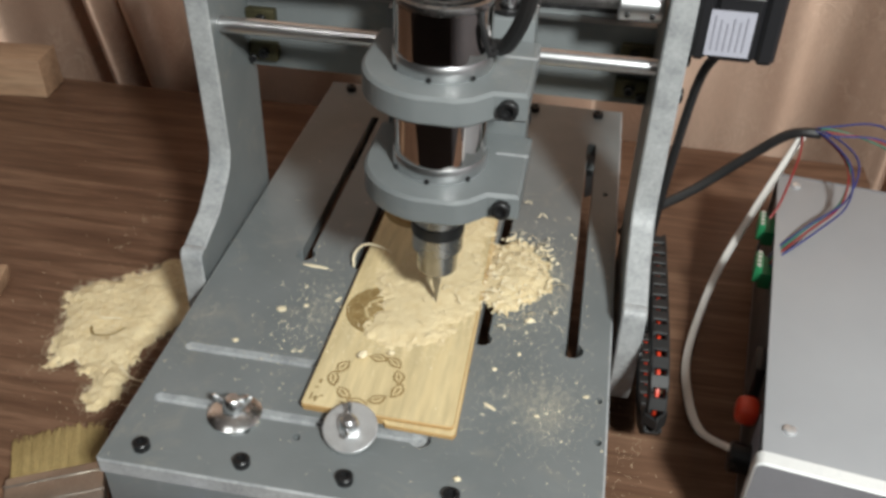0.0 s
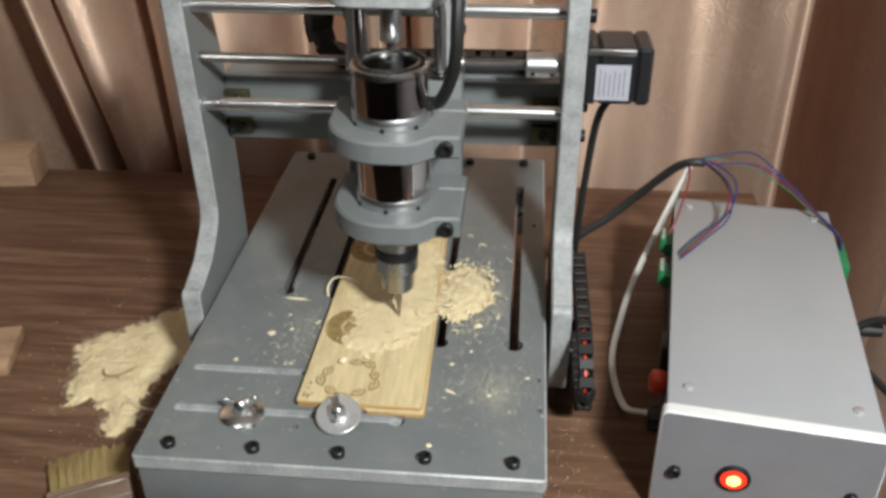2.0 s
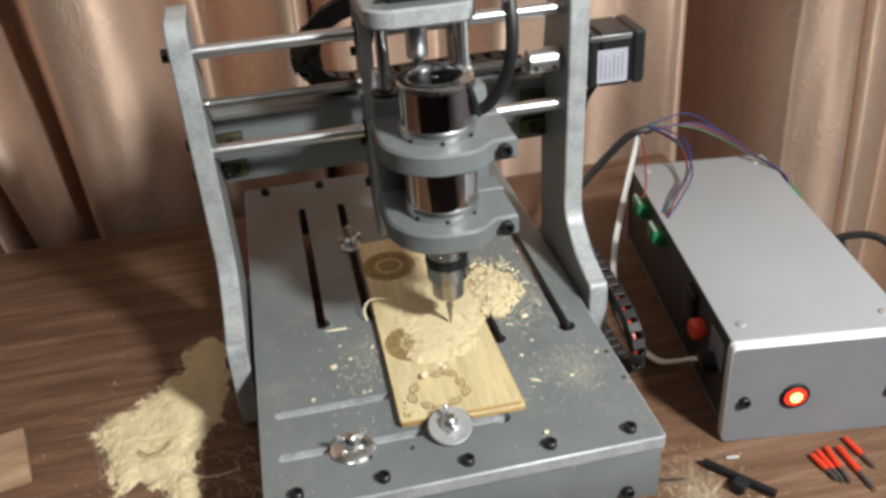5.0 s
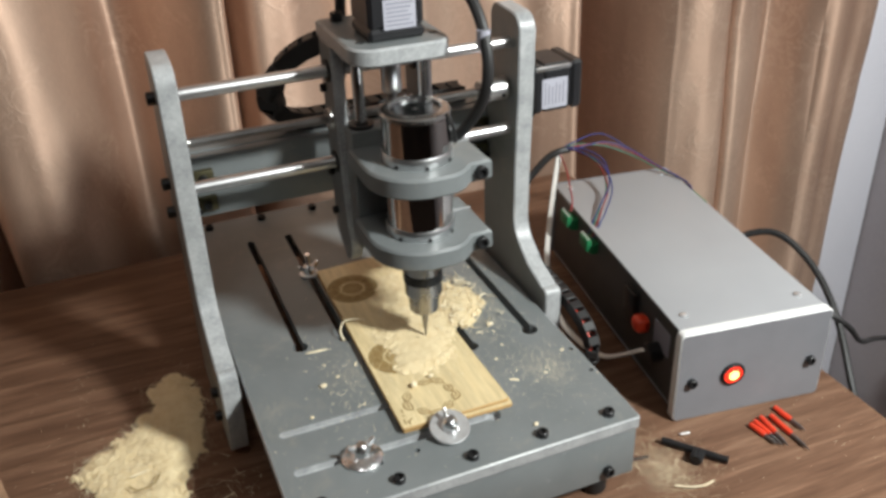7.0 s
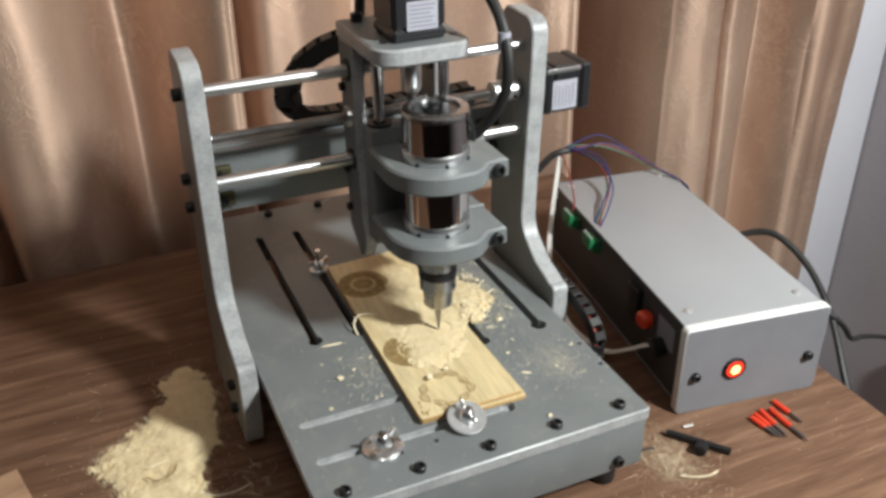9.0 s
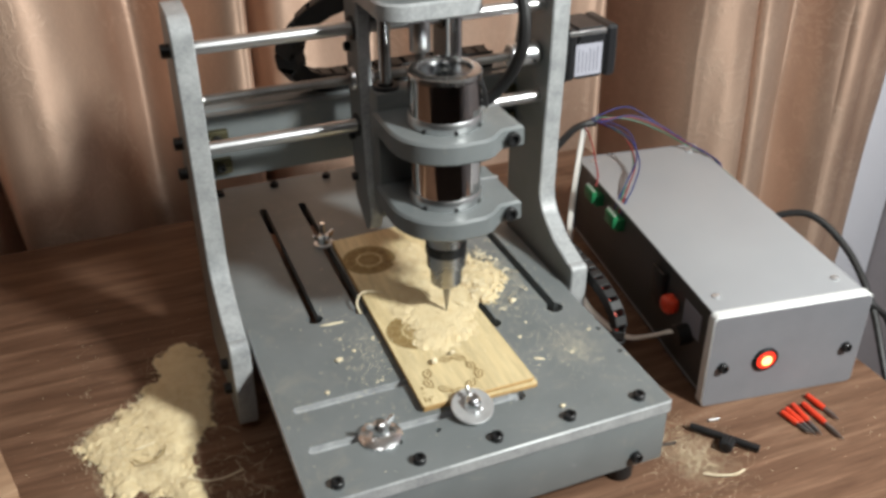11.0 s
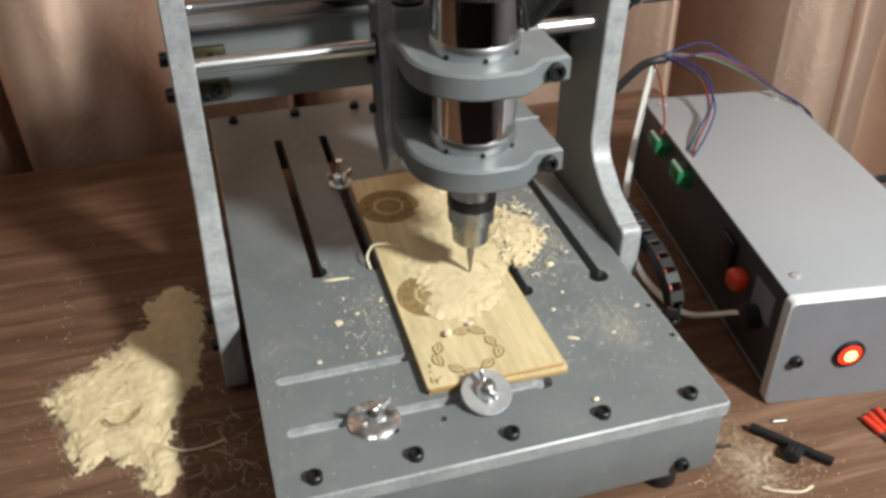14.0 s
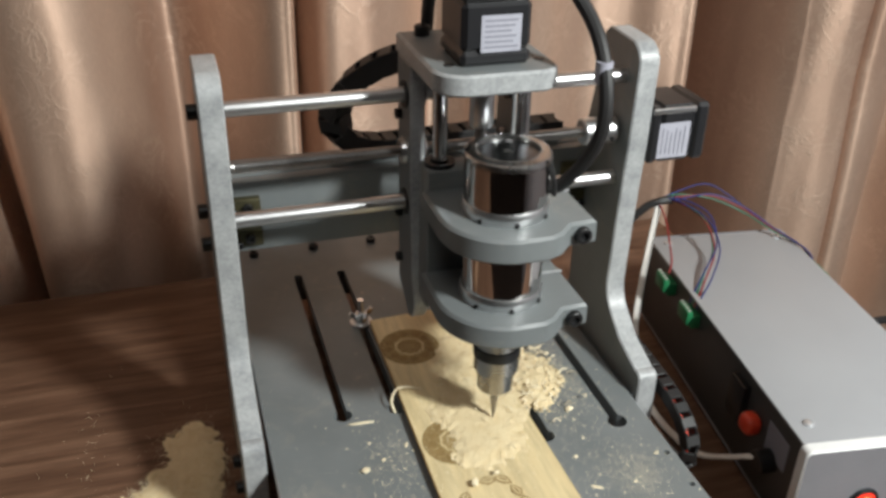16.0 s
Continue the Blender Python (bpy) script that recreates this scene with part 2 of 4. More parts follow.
def rod(bm, p, q, r, seg=24, r2=None, mi=0):
    p, q = Vector(p), Vector(q)
    d = q - p
    m = Matrix.Translation((p + q) / 2) @ d.to_track_quat("Z", "Y").to_matrix().to_4x4()
    made = bmesh.ops.create_cone(bm, cap_ends=True, segments=seg, radius1=r, radius2=r if r2 is None else r2, depth=d.length, matrix=m)
    for f in {f for v in made["verts"] for f in v.link_faces}:
        f.material_index = mi
    return bm


def lathe(bm, profile, c=(0, 0, 0), seg=40, axis="z", mi=0):
    """A turned body: (radius, height) pairs round an axis through c."""
    rings = []
    for r, h in profile:
        ring = []
        for k in range(seg):
            a = 2 * math.pi * k / seg
            u, w = r * math.cos(a), r * math.sin(a)
            p = (u, w, h) if axis == "z" else ((h, u, w) if axis == "x" else (w, h, u))
            ring.append(bm.verts.new(Vector(p) + Vector(c)))
        rings.append(ring)
    for a, b in zip(rings, rings[1:]):
        for k in range(seg):
            f = bm.faces.new((a[k], a[(k + 1) % seg], b[(k + 1) % seg], b[k]))
            f.material_index = mi
    for ring, turn in ((rings[0], -1), (rings[-1], 1)):
        f = bm.faces.new(ring[::turn])
        f.material_index = mi
    return bm


def prism(bm, outline, axis, a, b, bev=0.8, rim=1):
    """An outline drawn in the plane across an axis, from a to b; its rim takes the second material."""
    def at(u, w, h):
        return (h, u, w) if axis == "x" else ((u, h, w) if axis == "y" else (u, w, h))
    lo = [bm.verts.new(at(u, w, a)) for u, w in outline]
    hi = [bm.verts.new(at(u, w, b)) for u, w in outline]
    caps = [bm.faces.new(lo[::-1]), bm.faces.new(hi)]
    for f in caps:
        f.material_index = 1 if rim == 1 and not bev else 0
    sides = []
    n = len(outline)
    for k in range(n):
        f = bm.faces.new((lo[k], lo[(k + 1) % n], hi[(k + 1) % n], hi[k]))
        f.material_index = rim
        sides.append(f)
    bmesh.ops.recalc_face_normals(bm, faces=caps + sides)
    if bev:
        edges = [e for f in caps for e in f.edges]
        bmesh.ops.bevel(bm, geom=edges, offset=bev, segments=1, affect="EDGES", material=rim)
    return bm


def arc(cx, cy, r, a0, a1, n=10):
    return [(cx + r * math.cos(radians(a0 + (a1 - a0) * k / n)), cy + r * math.sin(radians(a0 + (a1 - a0) * k / n))) for k in range(n + 1)]


def smooth_line(pts, steps=8):
    """Points on a smooth curve through pts."""
    p = [Vector(v) for v in pts]
    p = [2 * p[0] - p[1]] + p + [2 * p[-1] - p[-2]]
    out = []
    for k in range(1, len(p) - 2):
        a, b, c, d = p[k - 1:k + 3]
        for s in range(steps):
            t = s / steps
            out.append(0.5 * (2 * b + (c - a) * t + (2 * a - 5 * b + 4 * c - d) * t * t + (3 * b - a - 3 * c + d) * t ** 3))
    return out + [p[-2]]


def tube(bm, pts, r, seg=8, steps=8, flat=1.0):
    line = smooth_line(pts, steps)
    rings = []
    side = None
    for k, c in enumerate(line):
        d = (line[min(k + 1, len(line) - 1)] - line[max(k - 1, 0)]).normalized()
        side = (d.cross(Vector((0, 0, 1))) if side is None else side - d * side.dot(d))
        if side.length < 1e-4:
            side = d.cross(Vector((0, 1, 0)))
        side.normalize()
        up = side.cross(d)
        rings.append([bm.verts.new(c + side * (r * math.cos(2 * math.pi * j / seg)) + up * (r * flat * math.sin(2 * math.pi * j / seg))) for j in range(seg)])
    for a, b in zip(rings, rings[1:]):
        for j in range(seg):
            bm.faces.new((a[j], a[(j + 1) % seg], b[(j + 1) % seg], b[j]))
    bm.faces.new(rings[0][::-1])
    bm.faces.new(rings[-1])
    bmesh.ops.recalc_face_normals(bm, faces=bm.faces)
    return bm


def to_mesh(name, bm, mats, sharp=32):
    me = bpy.data.meshes.new(name)
    bmesh.ops.scale(bm, vec=(MM, MM, MM), verts=bm.verts)
    bm.to_mesh(me)
    bm.free()
    for m in mats if isinstance(mats, (list, tuple)) else [mats]:
        me.materials.append(m)
    me.polygons.foreach_set("use_smooth", [True] * len(me.polygons))
    me.set_sharp_from_angle(angle=radians(sharp))
    return me


def part(name, bm, mats, parent, label=""):
    """One mesh under a thing or under a part."""
    ob = new(name, to_mesh(name, bm, mats) if isinstance(bm, bmesh.types.BMesh) else bm)
    ob.parent = parent
    return tagged(ob, label)


def thing(name, label, category, at=None, group="", kind=""):
    ob = new(name)
    ob.empty_display_size = 0.02
    if at is not None:
        ob.matrix_world = at
    return tagged(ob, label, category, group, kind)


def solid(name, bm, mats, label, category, group="", kind="", at=None):
    ob = new(name, to_mesh(name, bm, mats))
    if at is not None:
        ob.matrix_world = at
    return tagged(ob, label, category, group, kind)


def B():
    return bmesh.new()


rnd = random.Random(7)

# ---- the room ----
solid("floor", box(B(), -2200, 1080, -3200, 1320, -770, -750), FLOOR, "dark brown wooden floor under the table", "floor", kind="structure")
solid("ceiling", box(B(), -2200, 1080, -3200, 1320, 1850, 1870), PLASTER, "pale plaster ceiling", "ceiling", kind="structure")
solid("wall_west", box(B(), -2220, -2200, -3200, 1500, -750, 1850), DARK_WALL, "dark brown panelled wall", "wall", kind="structure")
solid("wall_east", box(B(), 1060, 1080, -3200, 1300, -750, 1850), EAST, "lilac grey painted wall", "wall", kind="structure")
solid("wall_south", box(B(), -900, 380, -3220, -3200, -750, 1850), DARK_WALL, "dark brown panelled wall", "wall", kind="structure")
for x0, x1 in ((-2200, -900), (380, 1060)):
    solid("wall_south_side", box(B(), x0, x1, -3220, -3200, -750, 1850), PLASTER, "pale plaster wall", "wall", kind="structure")
solid("wall_north", box(B(), -2200, 1080, 1300, 1320, -750, 1850), DIM_WALL, "grey wall behind the curtain", "wall", kind="structure")
solid("wall_pier", box(B(), 915, 1058, 620, 760, -750, 1850, 6), WHITE_WALL, "bluish white wall pier beside the curtain", "wall", kind="structure")

# curtain: fold crests and creases along its width
FOLDS = [(-1500, 560), (-1420, 625), (-1330, 560), (-1230, 625), (-1130, 555), (-1020, 620), (-930, 556), (-830, 624), (-740, 552), (-660, 630), (-600, 556),
         (-555, 560), (-520, 596), (-492, 634), (-445, 588), (-417, 550), (-404, 546), (-396, 574), (-388, 580), (-376, 550), (-352, 554), (-336, 588), (-327, 610),
         (-318, 586), (-306, 552), (-270, 546), (-230, 556), (-192, 576), (-168, 598), (-142, 600), (-102, 568), (-68, 542), (-52, 537), (-43, 542), (-36, 582), (-28, 600),
         (-19, 576), (-4, 561), (30, 560), (68, 570), (94, 580), (112, 583), (140, 569), (172, 549), (216, 556), (258, 570), (296, 577), (328, 573), (358, 562), (386, 554), (404, 554), (412, 590), (418, 680),
         (432, 800), (472, 828), (498, 812), (510, 736), (519, 672), (531, 618), (548, 584), (572, 562), (606, 548), (632, 545), (644, 549), (649, 558), (654, 550), (664, 546),
         (686, 548), (708, 556), (730, 572), (750, 590), (766, 597), (782, 586), (800, 564), (820, 550), (840, 546), (860, 551), (878, 549), (896, 551), (910, 560), (922, 584), (930, 606)]


def curtain():
    bm = B()
    line = smooth_line([(x, 545 + 1.6 * (y - 545), 0) for x, y in FOLDS], 12)
    zs = [-735 + 55 * k for k in range(47)]
    rows = []
    for z in zs:
        sway = 6 * math.sin(z / 210.0)
        rows.append([bm.verts.new((p.x - max(0.0, min(1.0, (-300 - p.x) / 60)) * 0.2 * max(-100.0, min(300.0, z)) + sway * math.sin(p.x / 130.0) + 5 * noise.noise((p.x / 160, z / 300, 0)), p.y + 9 * noise.noise((p.x / 90, z / 260, 3.1)) + 2.0 * noise.noise((p.x / 25, z / 70, 9)), z)) for p in line])
    for a, b in zip(rows, rows[1:]):
        for k in range(len(line) - 1):
            bm.faces.new((a[k], a[k + 1], b[k + 1], b[k]))
    ob = solid("curtain", bm, CURTAIN, "golden brown satin curtain with embossed curls, hanging in folds", "curtain")
    th = ob.modifiers.new("thickness", "SOLIDIFY")
    th.thickness, th.offset = 0.0015, 1
    return ob


curtain()

# ---- the table ----
table = thing("table", "brown wood-grain laminate table top, dusted with shavings", "table", pose(-0.3, 0, -0.75))
TI = Matrix.Translation((0.3, 0, 0.75))


def table_part(name, bm, mats, label=""):
    ob = part(name, bm, mats, table, label)
    ob.matrix_parent_inverse = TI
    return ob


table_part("tabletop", box(B(), -1150, 372, -122, 527, -22, 0, 1.2), TABLE)
for px in (-1100, 300):
    table_part("side_panel", box(B(), px, px + 22, -105, 505, -750, -22, 1), TABLE)
table_part("back_panel", box(B(), -1078, 300, 478, 496, -500, -22, 1), TABLE)

# ---- the milling machine ----
mill = thing("cnc_router", "grey plastic desktop milling machine with chrome spindle, dusted with sawdust", "milling machine")
GY = 166.0          # place of the tool along the bed
CX = 20.5            # place of the tool across the bed


def socket_bolt(p, d, r=4.4, h=5.0):
    """A black socket head, at p, pointing along d."""
    bm = B()
    lathe(bm, [(r, 0), (r, h - 0.6), (r - 0.6, h), (r * 0.55, h), (r * 0.5, h - 2.2)], seg=16)
    q = Vector(d).to_track_quat("Z", "Y").to_matrix().to_4x4()
    bmesh.ops.transform(bm, matrix=Matrix.Translation(p) @ q, verts=bm.verts)
    return bm


def stadium(x0, y0, x1, y1, w, key=0.0):
    """A slot's outline, with a round keyhole at its first end."""
    d = Vector((x1 - x0, y1 - y0)).normalized()
    a = math.degrees(math.atan2(d.y, d.x))
    out = arc(x1, y1, w / 2, a - 90, a + 90, 8)
    if key:
        h = math.degrees(math.asin(w / key))
        out += arc(x0, y0, key / 2, a + h, a + 360 - h, 16)
    else:
        out += arc(x0, y0, w / 2, a + 90, a + 270, 8)
    return out


def cut(target, cutter):
    """The target's mesh with the cutter's taken away."""
    a, b = new("blank", target), new("cutter", cutter)
    mod = a.modifiers.new("cut", "BOOLEAN")
    mod.operation, mod.object, mod.solver = "DIFFERENCE", b, "EXACT"
    bpy.context.view_layer.update()
    me = bpy.data.meshes.new_from_object(a.evaluated_get(bpy.context.evaluated_depsgraph_get()))
    for o in (a, b):
        bpy.data.objects.remove(o)
    me.polygons.foreach_set("use_smooth", [True] * len(me.polygons))
    me.set_sharp_from_angle(angle=radians(32))
    return me


def bed():
    plate = prism(B(), [(-129, -12), (129, -12), (131, -10), (131, 438), (-131, 438), (-131, -10)], "z", 65.5, 76, 1.0)
    cutters = B()
    for x0, y0, x1, y1, key in ((-77, 180, -77, 376, 13), (-39, 178, -39, 374, 12), (53, 121, 53, 372, 12), (107.5, 122, 107.5, 372, 14)):
        prism(cutters, stadium(x0, y0, x1, y1, 7.2, key), "z", 60, 80, 0, 0)
    prism(cutters, stadium(-116, 78.5, -20, 78.5, 7.0), "z", 71, 80, 0, 1)
    prism(cutters, stadium(32, 35, -116, 36, 7.0, 12), "z", 70.6, 80, 0, 1)
    for x, y in ((-33, 23), (-61, 22), (125, 83), (126, 52), (121, 300), (48, 92)):
        rod(cutters, (x, y, 60), (x, y, 80), 2.2, 12)
    ob = part("bed_plate", cut(to_mesh("bed_plate", plate, [PVC, EDGE]), to_mesh("cutters", cutters, [PVC, EDGE])), None, mill, "grey bed plate with slots and pale cut edges")
    for k in range(5):
        for y in (0, 424):
            part("bolt", socket_bolt(((k - 2) * 55, y, 75.5), (0, 0, 1)), BLACK, ob, "black socket-head bolt")
    front = part("front_panel", box(B(), -129, 129, -10, 2, 21, 65, 0.8), PVC, mill)
    for x in (-106, 106):
        part("bolt", socket_bolt((x, -9.6, 31), (0, -1, 0)), BLACK, front)
    part("back_panel", box(B(), -129, 129, 424, 436, 21, 65, 0.8), PVC, mill)
    for x in (-100, 100):
        part("slide_rod", rod(B(), (x, 0, 42), (x, 426, 42), 6), STEEL, mill)
    part("drive_screw", rod(B(), (0, 0, 40), (0, 426, 40), 4), DARKSTEEL, mill)
    for x in (-105, 105):
        for y in (6, 420):
            part("foot", lathe(B(), [(9, 0), (10, 2), (9, 20), (8, 21.5)], (x, y, 0), 20), RUBBER, mill, "black rubber foot")


def side_outline():
    """The gantry's side, in the plane along the bed."""
    g = GY - 142
    pts = [(248, 12), (248, 228), (231, 300)] + arc(219, 310, 12, 0, 90, 5) + arc(191, 306, 15, 90, 178, 7)
    pts += [(178, 250), (182, 190)] + arc(157, 137, 27, 0, -52, 6) + [(155, 102), (131, 94)] + arc(126, 87.5, 6, 60, 180, 4) + [(120, 40), (129, 12)]
    return [(y + g, z) for y, z in pts]


def gantry():
    g = GY - 142
    for s in (-1, 1):
        a, b = sorted((s * 135, s * 150))
        ob = part("side_plate", prism(B(), side_outline(), "x", a, b, 1.0), [PVC, EDGE], mill, "grey side plate with scuffed pale edge")
        for y, z in ((195, 295), (224, 214), (226, 188)) if s < 0 else ((224, 214), (226, 188), (205, 290)):
            part("bolt", socket_bolt((s * 149.5, y + g, z), (s, 0, 0), 5.0, 7.0), BLACK, ob)
        for y, z in ((150, 58), (150, 34)):
            part("bolt", socket_bolt((s * 149.5, y + g, z), (s, 0, 0), 4.6, 6.0), BLACK, ob)
    for z in (295, 219):
        part("guide_rod", rod(B(), (-135, 195 + g, z), (135, 195 + g, z), 5.0, 28), ROD, mill, "bright ground steel guide rod")
    screw = B()
    prof = [(4.0, -135)]
    x = -132.0
    while x < 108:
        prof += [(4.0, x), (3.5, x + 0.9)]
        x += 1.8
    lathe(screw, prof + [(4.0, 110)], (0, 198 + g, 255), 14, "x")
    part("lead_screw", screw, DARKSTEEL, mill, "dark threaded lead screw")
    coup = lathe(B(), [(8.6, 108), (9.6, 109), (9.6, 132), (8.6, 133)], (0, 198 + g, 255), 26, "x")
    c = part("coupling", coup, ALU, mill, "aluminium shaft coupling")
    for xx in (113, 127):
        part("grub_screw", rod(B(), (xx, 188.8 + g, 252), (xx, 187.4 + g, 251.6), 1.6, 10), BLACK, c)
    beam = B()
    box(beam, -135, 135, 240 + g, 250 + g, 171, 225, 1.0)
    box(beam, -135, 135, 250 + g, 278 + g, 215, 226, 1.0)
    bo = part("cross_beam", beam, PVC, mill)
    for s in (-1, 1):
        for z in (208, 184):
            br = part("bracket", box(B(), *sorted((s * 134.5, s * 114)), 234 + g, 240.5 + g, z - 6.5, z + 6.5, 1.2), BRASS, mill, "olive angle bracket")
            part("bolt", socket_bolt((s * 123, 233.5 + g, z), (0, -1, 0), 3.6, 3.4), BLACK, br)
            part("bolt", socket_bolt((s * 131, 233.5 + g, z - 4), (0, -1, 0), 2.8, 3.0), BLACK, br)


def stepper(name, m, length, label_size):
    """A square motor with its shaft end down at the pose m, growing along its own z."""
    body = B()
    box(body, -21, 21, -21, 21, 8, length - 9, 3.2, 1)
    for z0, z1 in ((0, 9), (length - 10, length)):
        box(body, -21.2, 21.2, -21.2, 21.2, z0, z1, 2.6, 1)
    bmesh.ops.transform(body, matrix=m, verts=body.verts)
    ob = part(name, body, MOTOR, mill, "square black stepper motor")
    sticker = B()
    w, h, off, mid = label_size
    box(sticker, off - w / 2, off + w / 2, -21.75, -21.25, mid - h / 2, mid + h / 2)
    bmesh.ops.transform(sticker, matrix=m, verts=sticker.verts)
    st = part("sticker", sticker, LABEL, ob, "white paper label with grey lines of print")
    lines = B()
    for k in range(6):
        z = mid + h / 2 - (k + 1) * h / 7
        box(lines, off - w / 2 + 2, off + w / 2 - 2 - (k * 37 % 5), -21.95, -21.7, z - 0.6, z + 0.6)
    bmesh.ops.transform(lines, matrix=m, verts=lines.verts)
    part("print", lines, INK, st)
    return ob


def x_motor():
    g = GY - 142
    body = B()
    box(body, 158, 186, 177, 219, 234, 276, 3.2, 1)
    box(body, 150, 159, 176.8, 219.2, 233.8, 276.2, 2.6, 1)
    box(body, 185, 196, 176.8, 219.2, 233.8, 276.2, 2.6, 1)
    bmesh.ops.translate(body, vec=(0, g, 0), verts=body.verts)
    ob = part("x_motor", body, MOTOR, mill, "square black stepper motor with white label")
    st = part("sticker", box(B(), 157, 181, 176.3 + g, 176.9 + g, 238, 264), LABEL, ob, "white paper label with grey lines of print")
    lines = B()
    for k in range(6):
        x = 160 + k * 3.4
        box(lines, x - 0.5, x + 0.5, 176.0 + g, 176.4 + g, 241, 261 - (k * 37 % 5))
    part("print", lines, INK, st)
    part("rim", box(B(), 151, 184, 176 + g, 178 + g, 271, 275, 0.8), ALU, ob, "bare metal rim")


def carriage():
    g = GY - 142
    # fixed cheeks and the plate that carries the upright motor
    for x0, x1 in ((CX - 41, CX - 31), (CX + 29, CX + 39)):
        out = [(y + g, z) for y, z in [(214, 150), (214, 317), (183, 317), (183, 250), (178, 170)] + arc(192, 150, 20, 170, 260, 5)]
        ob = part("cheek", prism(B(), out, "x", x0, x1, 1.0), [PVC, EDGE], mill, "grey upright cheek of the carriage")
        for z in (295, 219):
            part("bushing", lathe(B(), [(9, -1.5), (9, 11.5)], (x0, 195 + g, z), 24, "x"), RUBBER, ob)
        part("screw_nut", lathe(B(), [(8, -3), (9, 0), (9, 12), (8, 14)], (x0, 198 + g, 255), 24, "x"), ALU if x0 < 0 else DARKSTEEL, ob)
        for z in (278, 206, 170):
            part("bolt", socket_bolt((x0 - 0.0 if x0 < 0 else x1, 206 + g, z), (-1 if x0 < 0 else 1, 0, 0), 3.6, 4), BLACK, ob)
    part("lower_block", box(B(), CX - 31, CX + 29, 186 + g, 210 + g, 150, 172, 1), PVC, mill)
    part("upper_block", box(B(), CX - 31, CX + 29, 202 + g, 213 + g, 290, 317, 1), PVC, mill)
    x0, x1 = CX - 42, CX + 33
    top = [(x0, 214)] + arc(x0 + 20, 138, 20, 180, 270, 8) + arc(x1 - 13, 131, 13, 270, 360, 6) + [(x1, 214)]
    tp = part("motor_plate", prism(B(), [(x, y + g) for x, y in top], "z", 317, 330, 1.6), [PVC, EDGE], mill, "grey motor plate with rounded pale edge")
    for x, y in ((x0 + 14, 203), (x1 - 12, 203)):
        part("bolt", socket_bolt((x, y + g, 329.5), (0, 0, 1), 5.0, 7), BLACK, tp)
    for x in (x0 + 12, x1 - 7):
        part("screw_hole", lathe(B(), [(3.2, 329.6), (3.2, 330.3), (2.6, 330.4)], (x, 140 + g, 0), 14), BLACK, tp)
    stepper("z_motor", Matrix.Translation((CX - 4, 153 + g, 330)), 46, (24, 21, 2, 19))
    part("shaft_coupling", lathe(B(), [(7, 286), (7.6, 287), (7.6, 315), (7, 316)], (CX - 4, 153 + g, 0), 24), ALU, mill, "aluminium shaft coupling")
    part("z_screw", rod(B(), (CX - 4, 153 + g, 259), (CX - 4, 153 + g, 288), 3.6, 14), DARKSTEEL, mill)
    for x in (CX - 27, CX + 28):
        part("z_rod", rod(B(), (x, 164 + g, 160), (x, 164 + g, 317), 4.6, 20), STEEL, mill, "bright steel upright rod")
    # sliding part with two clamps round the spindle
    slide = B()
    box(slide, CX - 38, CX + 44, 152 + g, 172 + g, 158, 258, 1.5)
    sl = part("z_slide", slide, PVC, mill)
    sy = 116 + g
    for z0, z1 in ((230, 246), (171, 187)):
        out = arc(CX, sy, 42, 180, 262, 13) + [(CX + 14, sy - 41.5), (CX + 22, sy - 38), (CX + 31, sy - 29), (CX + 48, sy - 28), (CX + 48, sy + 37), (CX - 42, sy + 37)]
        cl = part("spindle_clamp", prism(B(), out, "z", z0, z1, 1.8), [PVC, PVC], mill, "grey clamp with rounded front")
        part("clamp_bolt", socket_bolt((CX + 38.5, sy - 27.5, (z0 + z1) / 2), (0, -1, 0), 5.2, 5.5), BLACK, cl)
        part("slit", box(B(), CX + 30, CX + 48.3, sy + 13, sy + 15, z1 - 0.3, z1 + 0.5), EDGE, cl, "pale cut line")
        ring = lathe(B(), [(25, z1 - 2), (26.2, z1 + 1), (26.2, z1 + 7), (25, z1 + 9)], (CX, sy, 0), 44)
        rg = part("collar", ring, ALU, cl, "turned aluminium collar")
        for a in (215, 265, 315):
            part("grub_screw", rod(B(), (CX + 25 * math.cos(radians(a)), sy + 25 * math.sin(radians(a)), z1 + 1.5), (CX + 27 * math.cos(radians(a)), sy + 27 * math.sin(radians(a)), z1 + 1.5), 1.5, 8), BLACK, rg)
    for x in (CX - 27, CX + 28):
        part("bushing", lathe(B(), [(10, 257), (10, 260.5), (6, 260.5), (5, 258)], (x, 164 + g, 0), 24), BLACK, sl, "black sleeve round the rod")
    marks = B()
    for k, x in enumerate((CX + 32, CX + 36, CX + 39)):
        box(marks, x - 1.4, x + 1.2, 151.4 + g, 151.9 + g, 206, 209.5)
    part("marking", marks, LABEL, sl, "small white printed mark")
    # spindle
    body = B()
    lathe(body, [(25.4, 172), (25.4, 280.0), (24.0, 280.5), (23.0, 281)], (CX, sy, 0), 64)
    sp = part("spindle", body, CHROME, mill, "polished chrome spindle motor with recessed cap")
    part("cap", lathe(B(), [(25.2, 280.2), (26.0, 280.8), (26.1, 282.6), (25.7, 284.0), (24.7, 284.9), (23.6, 285.1), (20.0, 285.1), (19.3, 285.6), (18.6, 285.4), (18.0, 283.0)], (CX, sy, 0), 64), CAP, sp, "pale turned metal cap with a dished top")
    part("dish", lathe(B(), [(18.2, 283.6), (17.9, 282.4), (17.0, 279.8), (15.0, 278.4), (9.0, 277.8), (7.2, 278.0)], (CX, sy, 0), 48), DISH, sp, "dark polished dish in the cap")
